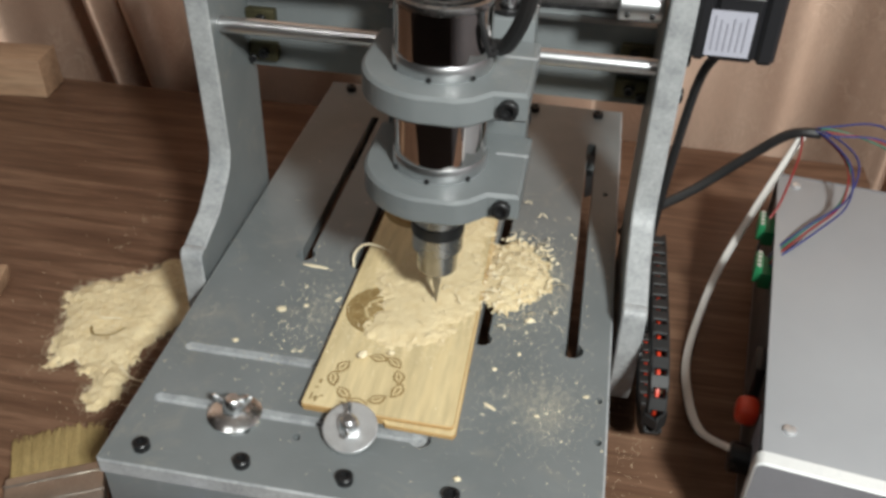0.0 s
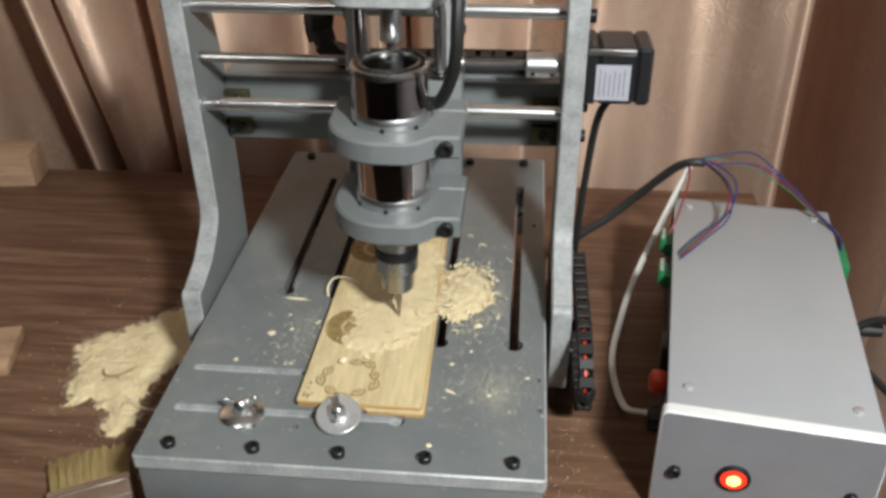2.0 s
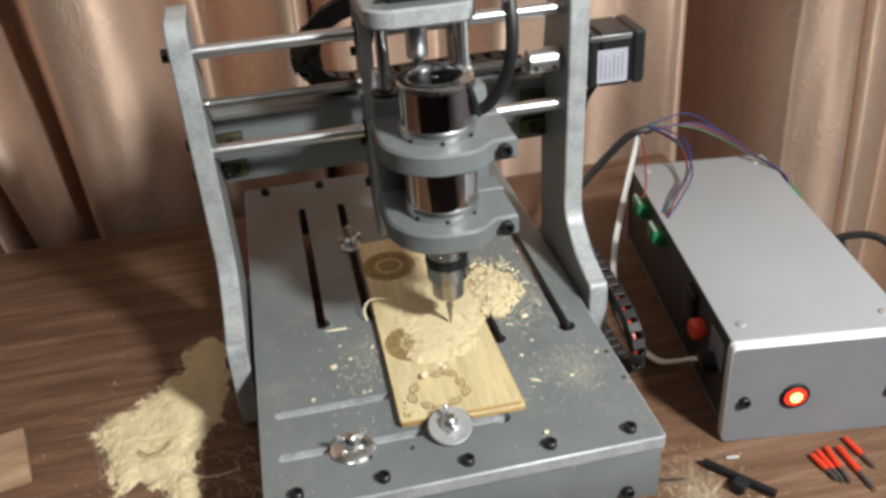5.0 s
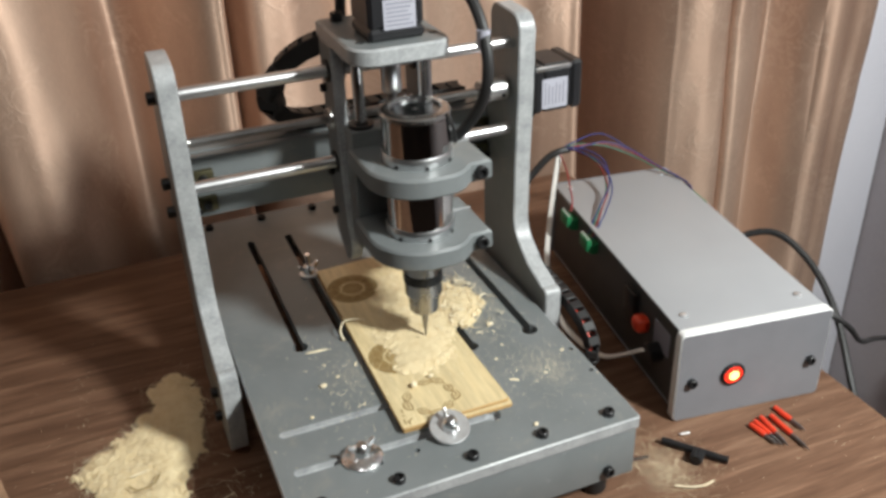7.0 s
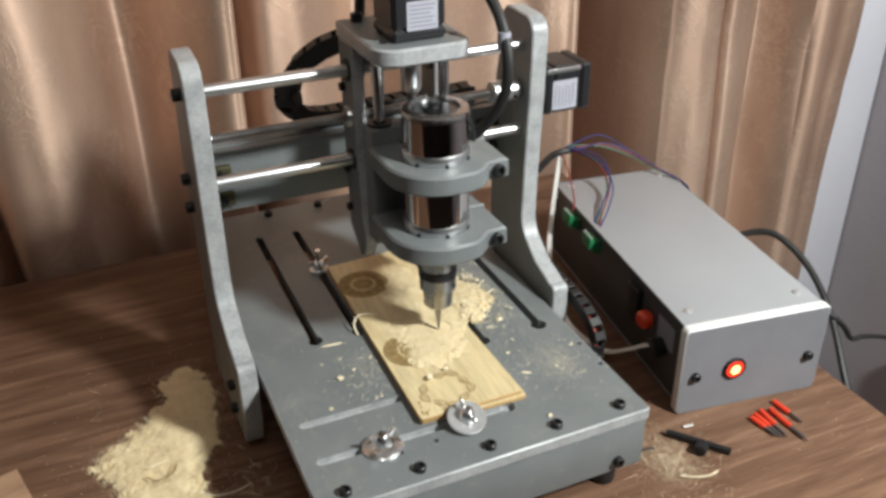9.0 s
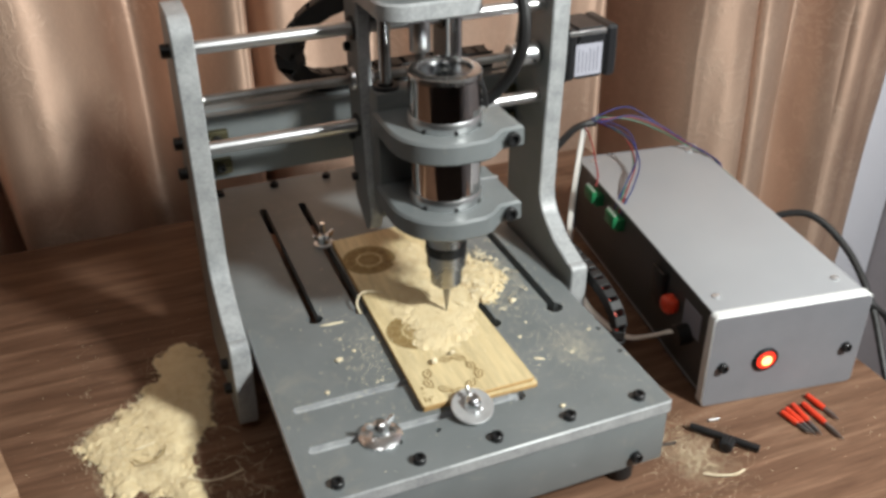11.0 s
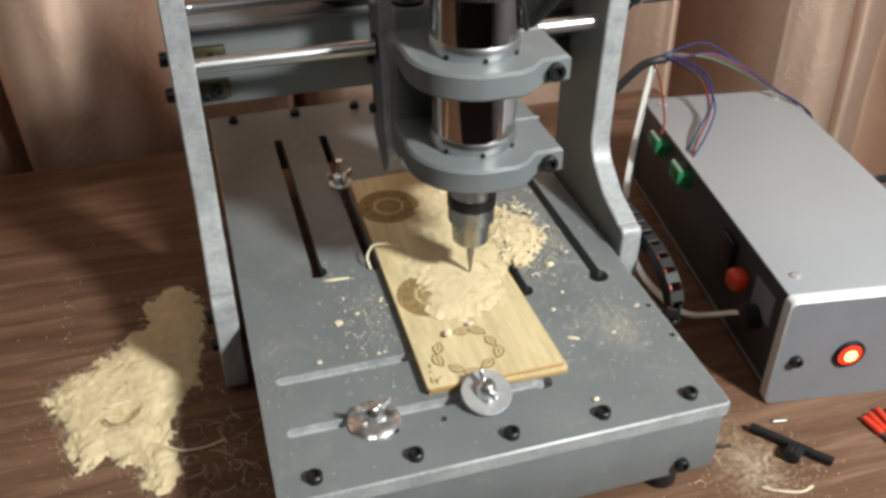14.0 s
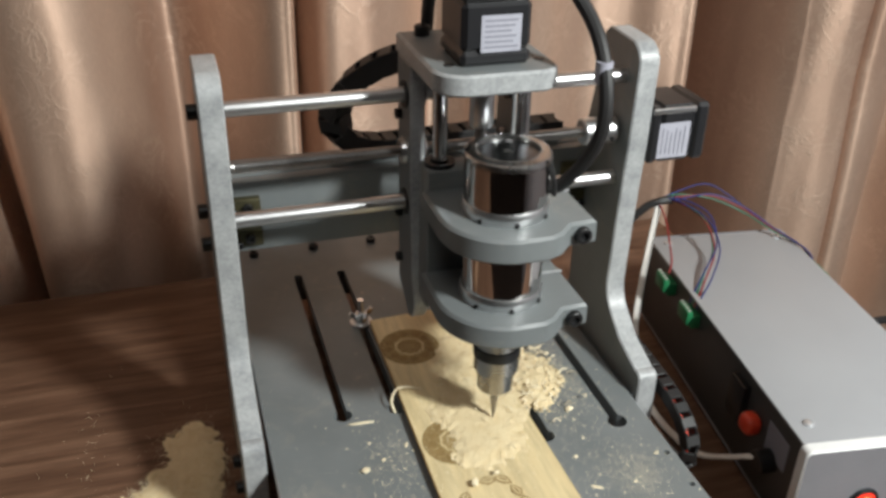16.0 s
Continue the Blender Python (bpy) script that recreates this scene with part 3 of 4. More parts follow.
    part("cap_stud", lathe(B(), [(7.8, 277.8), (7.2, 279.4), (6.2, 280.0), (4.6, 280.1), (4.2, 282.2), (3.2, 283.4), (1.6, 283.8), (0.3, 283.9)], (CX, sy, 0), 32), NUT, sp)
    nut = B()
    lathe(nut, [(17, 171), (17, 166), (13, 165.5), (13, 158), (15.0, 157.5), (15.0, 129), (14.2, 128), (12.6, 127), (11.9, 113), (9.5, 110.5), (4, 110)], (CX, sy, 0), 32)
    nu = part("collet_nut", nut, NUT, mill, "steel collet nut with black band")
    part("band", lathe(B(), [(14.7, 148.5), (15.7, 148), (15.7, 140.5), (14.7, 140)], (CX, sy, 0), 32), BLACK, nu, "black band")
    part("cutter", lathe(B(), [(2.6, 111), (2.6, 101), (2.1, 98), (1.4, 91), (0.4, 84)], (CX, sy, 0), 12), DARKSTEEL, mill, "tapered steel engraving bit")


def chain_links(parent, pts, pitch, w, h, mats, label=""):
    """Links laid along a line, each a frame with side cheeks and a cross-bar."""
    line = smooth_line(pts, 24)
    me = B()
    box(me, -pitch * 0.58, pitch * 0.58, -w / 2, -w / 2 + 2.2, -h / 2, h / 2, 0.9, 1)
    box(me, -pitch * 0.58, pitch * 0.58, w / 2 - 2.2, w / 2, -h / 2, h / 2, 0.9, 1)
    box(me, -pitch * 0.36, pitch * 0.36, -w / 2, w / 2, h / 2 - 2.4, h / 2, 0.5, 1)
    box(me, -pitch * 0.36, pitch * 0.36, -w / 2, w / 2, -h / 2, -h / 2 + 2.4, 0.5, 1)
    data = to_mesh("chain_link", me, mats)
    walked = 0.0
    for a, b in zip(line, line[1:]):
        walked += (b - a).length
        if walked >= pitch:
            walked -= pitch
            d = (b - a).normalized()
            ob = new("chain_link", data)
            ob.parent = parent
            ob.matrix_local = Matrix.Translation(b * MM) @ d.to_track_quat("X", "Z").to_matrix().to_4x4()


def cable_chains():
    g = GY - 142
    a = new("x_chain")
    a.parent = mill
    tagged(a, "black plastic cable chain looped behind the carriage")
    chain_links(a, [(128, 264 + g, 233), (60, 264 + g, 233), (10, 262 + g, 233), (-28, 260 + g, 234), (-50, 256 + g, 244), (-56, 252 + g, 264), (-48, 246 + g, 284), (-28, 240 + g, 300), (-2, 232 + g, 310)], 13, 19, 15, RUBBER)
    b = new("y_chain")
    b.parent = mill
    tagged(b, "black plastic cable chain with red wires")
    chain_links(b, [(160, 260, 20), (160, 190, 20), (160, 130, 24), (161, 108, 38), (161, 110, 58), (160, 132, 73), (159, 176, 79), (158, 240, 82)], 11, 11, 11, RUBBER)
    wires = B()
    tube(wires, [(160, 258, 21), (160, 190, 21), (160, 131, 26), (161, 111, 39), (161, 113, 57), (160, 133, 71), (159, 176, 77), (158, 236, 80)], 1.5, 6)
    part("red_wire", wires, RED, mill, "red wire inside the cable chain")


def mill_cables():
    g = GY - 142
    bm = tube(B(), [(CX + 26, 116 + g, 257), (CX + 33, 110 + g, 261), (CX + 41, 98 + g, 280), (CX + 45, 90 + g, 300), (CX + 46, 90 + g, 322), (CX + 46, 102 + g, 346), (CX + 42, 118 + g, 364), (CX + 30, 134 + g, 382), (CX + 10, 152 + g, 394), (CX - 12, 180 + g, 388), (CX - 20, 208 + g, 360), (CX - 20, 222 + g, 318)], 4.2, 10)
    ob = part("spindle_cable", bm, RUBBER, mill, "thick black spindle cable")
    part("tie", lathe(B(), [(4.9, -6), (4.9, 6)], (CX + 46, 96.5 + g, 334), 12), LABEL, ob, "pale cable marker")
    part("lead", tube(B(), [(CX + 20, 103 + g, 281), (CX + 23, 100 + g, 270), (CX + 26, 104 + g, 258), (CX + 30, 112 + g, 258)], 1.6, 6), RUBBER, ob)


bed()
gantry()
x_motor()
carriage()
cable_chains()
mill_cables()

# ---- the work piece and its clamps ----
def board():
    ob = thing("wood_board", "pale plywood board with engraved rings, half buried in sawdust", "board", pose(0, 0, 0.076))
    inv = Matrix.Translation((0, 0, -0.076))
    bm = prism(B(), [(-36.5, 43), (-35.5, 41.5), (47, 41), (49, 43), (44.5, 288), (-33.5, 284)], "z", 79.2, 82, 0.5)
    p = part("panel", bm, [BOARD, BOARD_EDGE], ob, "pale plywood with darker edges")
    p.matrix_parent_inverse = inv
    low = part("lower_ply", prism(B(), [(-35.5, 43), (10, 41), (12, 38.5), (49, 37.5), (50.5, 40), (45.5, 287), (-33, 283.5)], "z", 76.1, 79.1, 0.4), [BOARD, BOARD_EDGE], ob, "lower ply jutting out at the front")
    low.matrix_parent_inverse = inv

    def dash(bm2, cx, cy, r, a, da, w):
        pts = arc(cx, cy, r + w / 2, a - da / 2, a + da / 2, 3) + arc(cx, cy, r - w / 2, a + da / 2, a - da / 2, 3)
        prism(bm2, pts, "z", 81.8, 82.25, 0, 0)

    def leaf(bm2, cx, cy, r, a, long, wide, z):
        """A pointed leaf lying along the ring at angle a."""
        side = []
        for s in (1, -1):
            for k in range(7):
                t = k / 6 if s == 1 else 1 - k / 6
                if 0 < k < 6 or s == 1:
                    side.append((a + long * (t - 0.5), r + s * wide * math.sin(math.pi * t)))
        prism(bm2, [(cx + q * math.cos(radians(u)), cy + q * math.sin(radians(u))) for u, q in side], "z", 81.8, z, 0, 0)

    for cx, cy, rings in ((-12, 240, ((21.5, 26, 9, 1.2), (8, 9, 30, 1.6), (5, 5, 50, 1.4))),
                          (-10, 127, ((22.5, 22, 11, 1.4), (20, 28, 8, 1.4), (13.5, 20, 10, 1.3)))):
        e = B()
        prism(e, arc(cx, cy, 23.2, 0, 350, 35), "z", 81.7, 82.1, 0, 0)
        part("scorched_disc", e, TAN, p, "tan engraved disc")
        e = B()
        for k in range(34):
            dash(e, cx, cy, 10.6 + 0.5 * math.sin(k * 1.9), 360 / 34 * k, 8.5, 1.5)
        part("pale_ring", e, BOARD, p, "pale uncut ring")
        for k, (r, n, da, w) in enumerate(rings):
            e = B()
            for m in range(n):
                dash(e, cx, cy, r, 360 / n * (m + 0.5 * (k % 2)) + rnd.uniform(-3, 3), da * rnd.uniform(0.8, 1.1), w)
            part("engraved_ring", e, BURNT, p, "dark engraved ring of short strokes")
        e = B()
        for m in range(12):
            leaf(e, cx, cy, 16.5, 30 * m + rnd.uniform(-3, 3), 29, 3.2, 82.25)
        part("engraved_leaves", e, BURNT, p, "ring of engraved leaves")
    for wide, z, mat in ((3.6, 82.25, BURNT), (2.3, 82.4, BOARD), (0.7, 82.55, BURNT)):
        e = B()
        for m in range(10):
            if m not in (3,):
                leaf(e, -5, 68, 18.5 + (1.2 if m % 2 else -1.0), 36 * m + 14 + 3 * math.sin(m * 2.3), 38 if wide > 3 else 29 if wide > 1 else 20, wide, z)
        part("engraved_leaves", e, mat, p, "ring of shallow engraved leaves")
    e = B()
    for x, y, w, h in ((-33, 46, 1, 5), (-31, 47, 3, 1), (-30, 45, 1, 4), (-28, 49, 2, 1), (-31, 59, 1.4, 3), (-32, 55, 2, 1)):
        prism(e, [(x, y), (x + w, y + 0.4), (x + w, y + h), (x, y + h)], "z", 81.8, 82.25, 0, 0)
    part("engraved_mark", e, BURNT, p, "small dark engraved strokes")
    e = B()
    prism(e, [(17.6, 112), (19.6, 112), (20.4, 142), (18.4, 142)], "z", 81.8, 82.3, 0, 0)
    part("groove", e, BURNT, p, "dark milled groove")


board()


def wing_nut(x, y, z, turn, washer, domed, stud, label, tip=0):
    """A washer with a wing nut on a threaded stud."""
    ob = thing("clamp_wing_nut", label, "wing nut", pose(x * MM, y * MM, z * MM, tip) @ pose(0, 0, 0, 0, 0, turn), "clamps on the bed")
    if domed:
        w = lathe(B(), [(washer, 0), (washer, 1.2), (washer * 0.8, 3.4), (washer * 0.45, 4.6), (5, 5), (3, 5)], seg=36)
        z0 = 4.6
    else:
        w = lathe(B(), [(washer - 0.5, 0), (washer, 0.4), (washer, 1.7), (washer - 0.5, 2.1), (4.2, 2.1), (4, 1.6)], seg=40)
        z0 = 2.0
    part("washer", w, BRIGHT if domed else ZINC, ob)
    part("stud", rod(B(), (0, 0, -4), (0, 0, stud), 2.6, 14), STEEL, ob, "threaded steel stud")
    part("nut", lathe(B(), [(6.4, z0), (6, z0 + 3), (4.6, z0 + 7), (3.6, z0 + 8)], seg=18), BRIGHT, ob)
    for s in (-1, 1):
        wing = B()
        out = [(s * 3.5, z0 + 1.5), (s * 7, z0 + 3), (s * 10, z0 + 6.5), (s * 10.8, z0 + 9.5), (s * 9.2, z0 + 10.6), (s * 6.8, z0 + 9), (s * 4.2, z0 + 6.5)]
        prism(wing, out, "y", -1.1, 1.1, 0.5, 0)
        part("wing", wing, BRIGHT, ob)
    return ob


wing_nut(-5, 30, 81.4, 98, 14.8, False, 13, "zinc wing nut on a wide flat washer holding the board", 17)
wing_nut(-71, 32, 76.2, 8, 14.8, True, 9, "shiny wing nut on a domed washer in the cross slot")
wing_nut(-39, 291, 76.2, 15, 9.0, False, 22, "small wing nut on a tall stud at the board's far corner")


# ---- sawdust, shavings and chips ----
def inside(poly, x, y):
    """Distance to the outline, positive inside."""
    d, ins = 1e9, False
    for (x0, y0), (x1, y1) in zip(poly, poly[1:] + poly[:1]):
        if (y0 > y) != (y1 > y) and x < (x1 - x0) * (y - y0) / (y1 - y0) + x0:
            ins = not ins
        dx, dy = x1 - x0, y1 - y0
        t = max(0, min(1, ((x - x0) * dx + (y - y0) * dy) / (dx * dx + dy * dy)))
        d = min(d, math.hypot(x - x0 - t * dx, y - y0 - t * dy))
    return d if ins else -d


def heap(poly, base, top, step, ragged, seed, slope=7.0, rough=1.0):
    """A loose heap: a height field with a ragged rim."""
    bm = B()
    xs, ys = [p[0] for p in poly], [p[1] for p in poly]
    nx, ny = int((max(xs) - min(xs) + 24) / step), int((max(ys) - min(ys) + 24) / step)
    grid = {}
    for i in range(nx + 1):
        for j in range(ny + 1):
            x, y = min(xs) - 12 + i * step, min(ys) - 12 + j * step
            d = inside(poly, x, y) + ragged * (noise.noise((x / 13, y / 13, seed)) + 0.7 * noise.noise((x / 5, y / 5, seed + 3)) + 0.5 * noise.noise((x / 2.2, y / 2.2, seed + 5)))
            if d > -0.4:
                lump = 0.72 + 0.5 * noise.noise((x / 24, y / 24, seed + 7)) + rough * (0.16 * noise.noise((x / 8, y / 8, seed + 9)) + 0.12 * noise.noise((x / 3.2, y / 3.2, seed + 11)))
                h = top * (1 - math.exp(-max(d, 0) / slope)) * max(0.12, lump) + 0.55 * rough * abs(noise.noise((x / 1.7, y / 1.7, seed)))
                grid[i, j] = bm.verts.new((x + rnd.uniform(-0.3, 0.3) * step, y + rnd.uniform(-0.3, 0.3) * step, base + (h if d > 0 else -0.3)))
    for (i, j), v in grid.items():
        q = [grid.get(k) for k in ((i, j), (i + 1, j), (i + 1, j + 1), (i, j + 1))]
        if all(q):
            bm.faces.new(q)
    # only the one large heap stays; stray crusts round it go
    left, largest = set(bm.verts), []
    while left:
        island, todo = [], [left.pop()]
        while todo:
            v = todo.pop()
            island.append(v)
            for e in v.link_edges:
                w = e.other_vert(v)
                if w in left:
                    left.discard(w)
                    todo.append(w)
        if len(island) > len(largest):
            largest = island
    keep = set(largest)
    for v in [v for v in bm.verts if v not in keep]:
        bm.verts.remove(v)
    return bm


def shavings(bm, n, spot, base, size=(2.0, 8.0), wide=0.5):
    """Thin curled ribbons."""
    for _ in range(n):
        x, y = spot()
        L, a, k = rnd.uniform(*size), rnd.uniform(0, 6.28), rnd.uniform(-2.4, 2.4)
        w, z = wide * rnd.uniform(0.5, 1.2), base(x, y)
        prev = None
        for s in range(6):
            t = s / 5
            a2 = a + k * t
            px, py = x + L * (t - 0.5) * math.cos(a2), y + L * (t - 0.5) * math.sin(a2)
            pz = z + 0.3 + 1.3 * math.sin(math.pi * t) * rnd.uniform(0.5, 1)
            nx, ny = -math.sin(a2) * w / 2, math.cos(a2) * w / 2
            cur = [bm.verts.new((px + nx, py + ny, pz)), bm.verts.new((px - nx, py - ny, pz + w * 0.5)), bm.verts.new((px, py, pz - w * 0.4))]
            if prev:
                for j in range(3):
                    bm.faces.new((prev[j], prev[(j + 1) % 3], cur[(j + 1) % 3], cur[j]))
            prev = cur
    return bm


def crumb(bm, x, y, z, r):
    """One small angular crumb."""
    k = rnd.randrange(3, 5)
    a0 = rnd.uniform(0, 6.28)
    low = [bm.verts.new((x + r * rnd.uniform(0.6, 1.2) * math.cos(a0 + 6.283 * j / k), y + r * rnd.uniform(0.6, 1.2) * math.sin(a0 + 6.283 * j / k), z)) for j in range(k)]
    tip = bm.verts.new((x + r * rnd.uniform(-0.4, 0.4), y + r * rnd.uniform(-0.4, 0.4), z + r * rnd.uniform(0.5, 1.1)))
    for j in range(k):
        bm.faces.new((low[j], low[(j + 1) % k], tip))


PILE = [(-275, 190), (-262, 206), (-246, 210), (-228, 228), (-206, 252), (-206, 282), (-182, 296), (-166, 284), (-158, 240), (-170, 175), (-186, 154), (-191, 126), (-186, 110), (-188, 86), (-197, 80), (-209, 90), (-214, 110), (-230, 119), (-248, 113), (-256, 132), (-262, 163)]
solid("sawdust_pile", heap(PILE, 0.2, 7.5, 1.1, 6.5, 1.3, 11, 0.75), DUST, "heap of pale yellow sawdust lying on the table", "sawdust", kind="stuff")


def in_poly(poly, pad=0.0):
    xs, ys = [p[0] for p in poly], [p[1] for p in poly]
    while True:
        x, y = rnd.uniform(min(xs) - pad, max(xs) + pad), rnd.uniform(min(ys) - pad, max(ys) + pad)
        if inside(poly, x, y) > -pad:
            return x, y


def pile_height(x, y):
    return max(0.2, 5.2 * (1 - math.exp(-max(inside(PILE, x, y), 0) / 11)))


sh = shavings(B(), 700, lambda: in_poly(PILE, 1), pile_height, (3, 10), 0.34)
for k in range(4200):
    px, py = in_poly(PILE, 24 if k % 9 == 0 else 6)
    crumb(sh, px, py, 0.05 if inside(PILE, px, py) < 0 else pile_height(px, py), rnd.uniform(0.15, 0.5))
solid("shavings_on_pile", sh, CHIP, "fine curled shavings strewn over the sawdust heap", "shavings", kind="stuff")

MOUND = [(-18, 146), (-20, 162), (-8, 178), (4, 214), (16, 246), (32, 252), (42, 238), (44, 205), (45, 160), (42, 128), (30, 104), (16, 95), (0, 93), (-12, 99), (-21, 110), (-15, 120), (-13, 134)]
solid("sawdust_on_board", heap(MOUND, 82.1, 4.4, 0.9, 6.0, 4.1, 16, 0.4), DUST, "loose sawdust heaped on the board round the cutter", "sawdust", kind="stuff")
SPILL = [(46, 214), (62, 228), (82, 215), (93, 201), (88, 172), (76, 157), (66, 144), (56, 142), (46, 156)]
solid("sawdust_on_bed", heap(SPILL, 76.2, 6.0, 1.0, 6.0, 8.4, 9), DUST, "sawdust and broken chips spilled beside the board", "sawdust", kind="stuff")


def gauss(cx, cy, sx, sy):
    return lambda: (rnd.gauss(cx, sx), rnd.gauss(cy, sy))


def in_slot(x, y):
    return any(abs(x - sx) < 5 and y > y0 - 7 for sx, y0 in ((-77, 180), (-39, 178), (53, 121), (107.5, 122)))


bits = B()
for spot, n, big in ((gauss(72, 180, 22, 34), 600, 0.8), (gauss(-55, 125, 16, 30), 170, 0.9), (gauss(85, 75, 26, 30), 260, 0.55), (gauss(20, 150, 80, 90), 260, 0.6), (gauss(-60, 60, 40, 30), 90, 0.6)):
    for _ in range(n):
        px, py = spot()
        on_board = -35 < px < 46 and 43 < py < 284
        if -130 < px < 130 and -8 < py < 430 and (on_board or not in_slot(px, py)):
            crumb(bits, px, py, 82.0 if on_board else 76.0, rnd.uniform(0.22, big) * (1 + 1.1 * (rnd.random() > 0.95)))
for spot, n in ((gauss(96, 70, 11, 14), 2600), (gauss(78, 178, 17, 28), 2600), (gauss(-50, 125, 10, 26), 1200), (gauss(60, 110, 18, 40), 1500), (gauss(-118, 95, 6, 20), 500)):
    for _ in range(n):
        px, py = spot()
        if -130 < px < 130 and -8 < py < 430 and not in_slot(px, py) and not (-36.5 < px < 49 and 41 < py < 289):
            crumb(bits, px, py, 76.0, rnd.uniform(0.1, 0.26))
shavings(bits, 130, gauss(68, 184, 13, 22), lambda x, y: 80, (3, 11), 0.9)
for _ in range(140):
    px, py = in_poly(SPILL, 2)
    crumb(bits, px, py, 79.5, rnd.uniform(0.9, 2.1))
shavings(bits, 50, lambda: in_poly(MOUND, 3), lambda x, y: 86, (2, 8), 0.6)
for poly, n, z, pad in ((MOUND, 5200, 82.0, 11), (SPILL, 1900, 76.0, 14)):
    for _ in range(n):
        px, py = in_poly(poly, pad)
        d = inside(poly, px, py)
        if d < 5 and (z > 80 or not in_slot(px, py)) and (z > 80) == (-35 < px < 46.5 and 43 < py < 284):
            crumb(bits, px, py, z + max(0, d) * 0.2, rnd.uniform(0.12, 0.36))
solid("crumbs_on_bed", bits, CHIP, "fine crumbs of wood strewn over the grey bed", "wood crumbs", kind="stuff")

table_bits = B()
for spot, n in ((gauss(170, 0, 22, 26), 700), (gauss(-235, 200, 60, 90), 200), (gauss(150, 90, 12, 60), 200), (gauss(-150, 70, 20, 40), 350), (gauss(330, -10, 40, 40), 60), (gauss(-260, 290, 5, 30), 40)):
    for _ in range(n):
        px, py = spot()
        if px < 370 and py < 520 and py > -400:
            crumb(table_bits, px, py, 0.02, rnd.uniform(0.18, 0.55))
for _ in range(6500):
    px, py = rnd.gauss(168, 13), rnd.gauss(0, 18)
    crumb(table_bits, px, py, 0.02, rnd.uniform(0.1, 0.28))
shavings(table_bits, 34, gauss(168, -2, 12, 18), lambda x, y: 0.2, (3, 11), 0.26)
shavings(table_bits, 60, gauss(-165, 90, 18, 30), lambda x, y: 0.2, (5, 20), 0.3)
solid("crumbs_on_table", table_bits, CHIP, "fine crumbs and shavings strewn over the table", "wood crumbs", kind="stuff")


def chip(x, y, z, r, long, turn):
    bm = B()
    made = bmesh.ops.create_icosphere(bm, subdivisions=1, radius=r)
    for v in made["verts"]:
        v.co = Vector((v.co.x * long, v.co.y * rnd.uniform(0.6, 1.1), v.co.z * 0.6)) * rnd.uniform(0.75, 1.2)
    solid("wood_chip", bm, CHIP, "loose pale wood chip lying on the bed" if long < 3 else "thin pale wood splinter lying on the bed", "wood chip", "chips on the bed", at=pose(x * MM, y * MM, (z + r * 0.45) * MM, 0, 0, turn))


for spec in ((-74, 121, 76, 3.0, 1.2, 20), (-92, 88, 76, 1.9, 1.2, 0), (-66, 168, 76, 1.5, 7.0, -4), (-60, 128, 76, 1.6, 1.3, 50), (80, 142, 76, 2.6, 1.5, 30), (71, 158, 76, 2.0, 1.4, 70),
             (65, 66, 76, 1.3, 4.0, -30), (56, 12, 76, 2.2, 1.1, 0), (-12, 83, 84, 2.6, 1.4, 60), (64, 96, 76, 1.5, 1.4, 10), (4, 88, 84, 2.0, 1.3, 0), (-42, 138, 76, 1.2, 3.4, 60), (-222, 160, 9, 1.2, 9.0, 12), (92, 64, 76, 1.2, 1.4, 0), (118, 84, 76, 1.6, 1.3, 0)):
    chip(*spec)


solid("curled_shaving", tube(B(), [(-41, 172, 77), (-42, 178, 83), (-37, 184, 87.5), (-28, 187, 86), (-18, 184, 84)], 0.8, 6, 8, 0.4), CHIP, "long curled pale shaving standing on the board's edge", "shaving")
solid("curled_shaving", tube(B(), [(163, -20, 1), (170, -27, 3), (182, -32, 4), (193, -29, 2)], 0.9, 6, 8, 0.4), CHIP, "long curled pale shaving lying on the table", "shaving")
solid("curled_shaving", tube(B(), [(-232, 150, 8), (-226, 142, 9), (-214, 144, 9), (-208, 154, 8)], 0.8, 6, 8, 0.4), TAN, "curled brown shaving lying on the sawdust heap", "shaving")
solid("curled_shaving", tube(B(), [(-196, 120, 4), (-184, 112, 3), (-170, 112, 1.5), (-156, 116, 1)], 0.7, 6, 8, 0.4), CHIP, "long pale shaving trailing from the sawdust heap", "shaving")


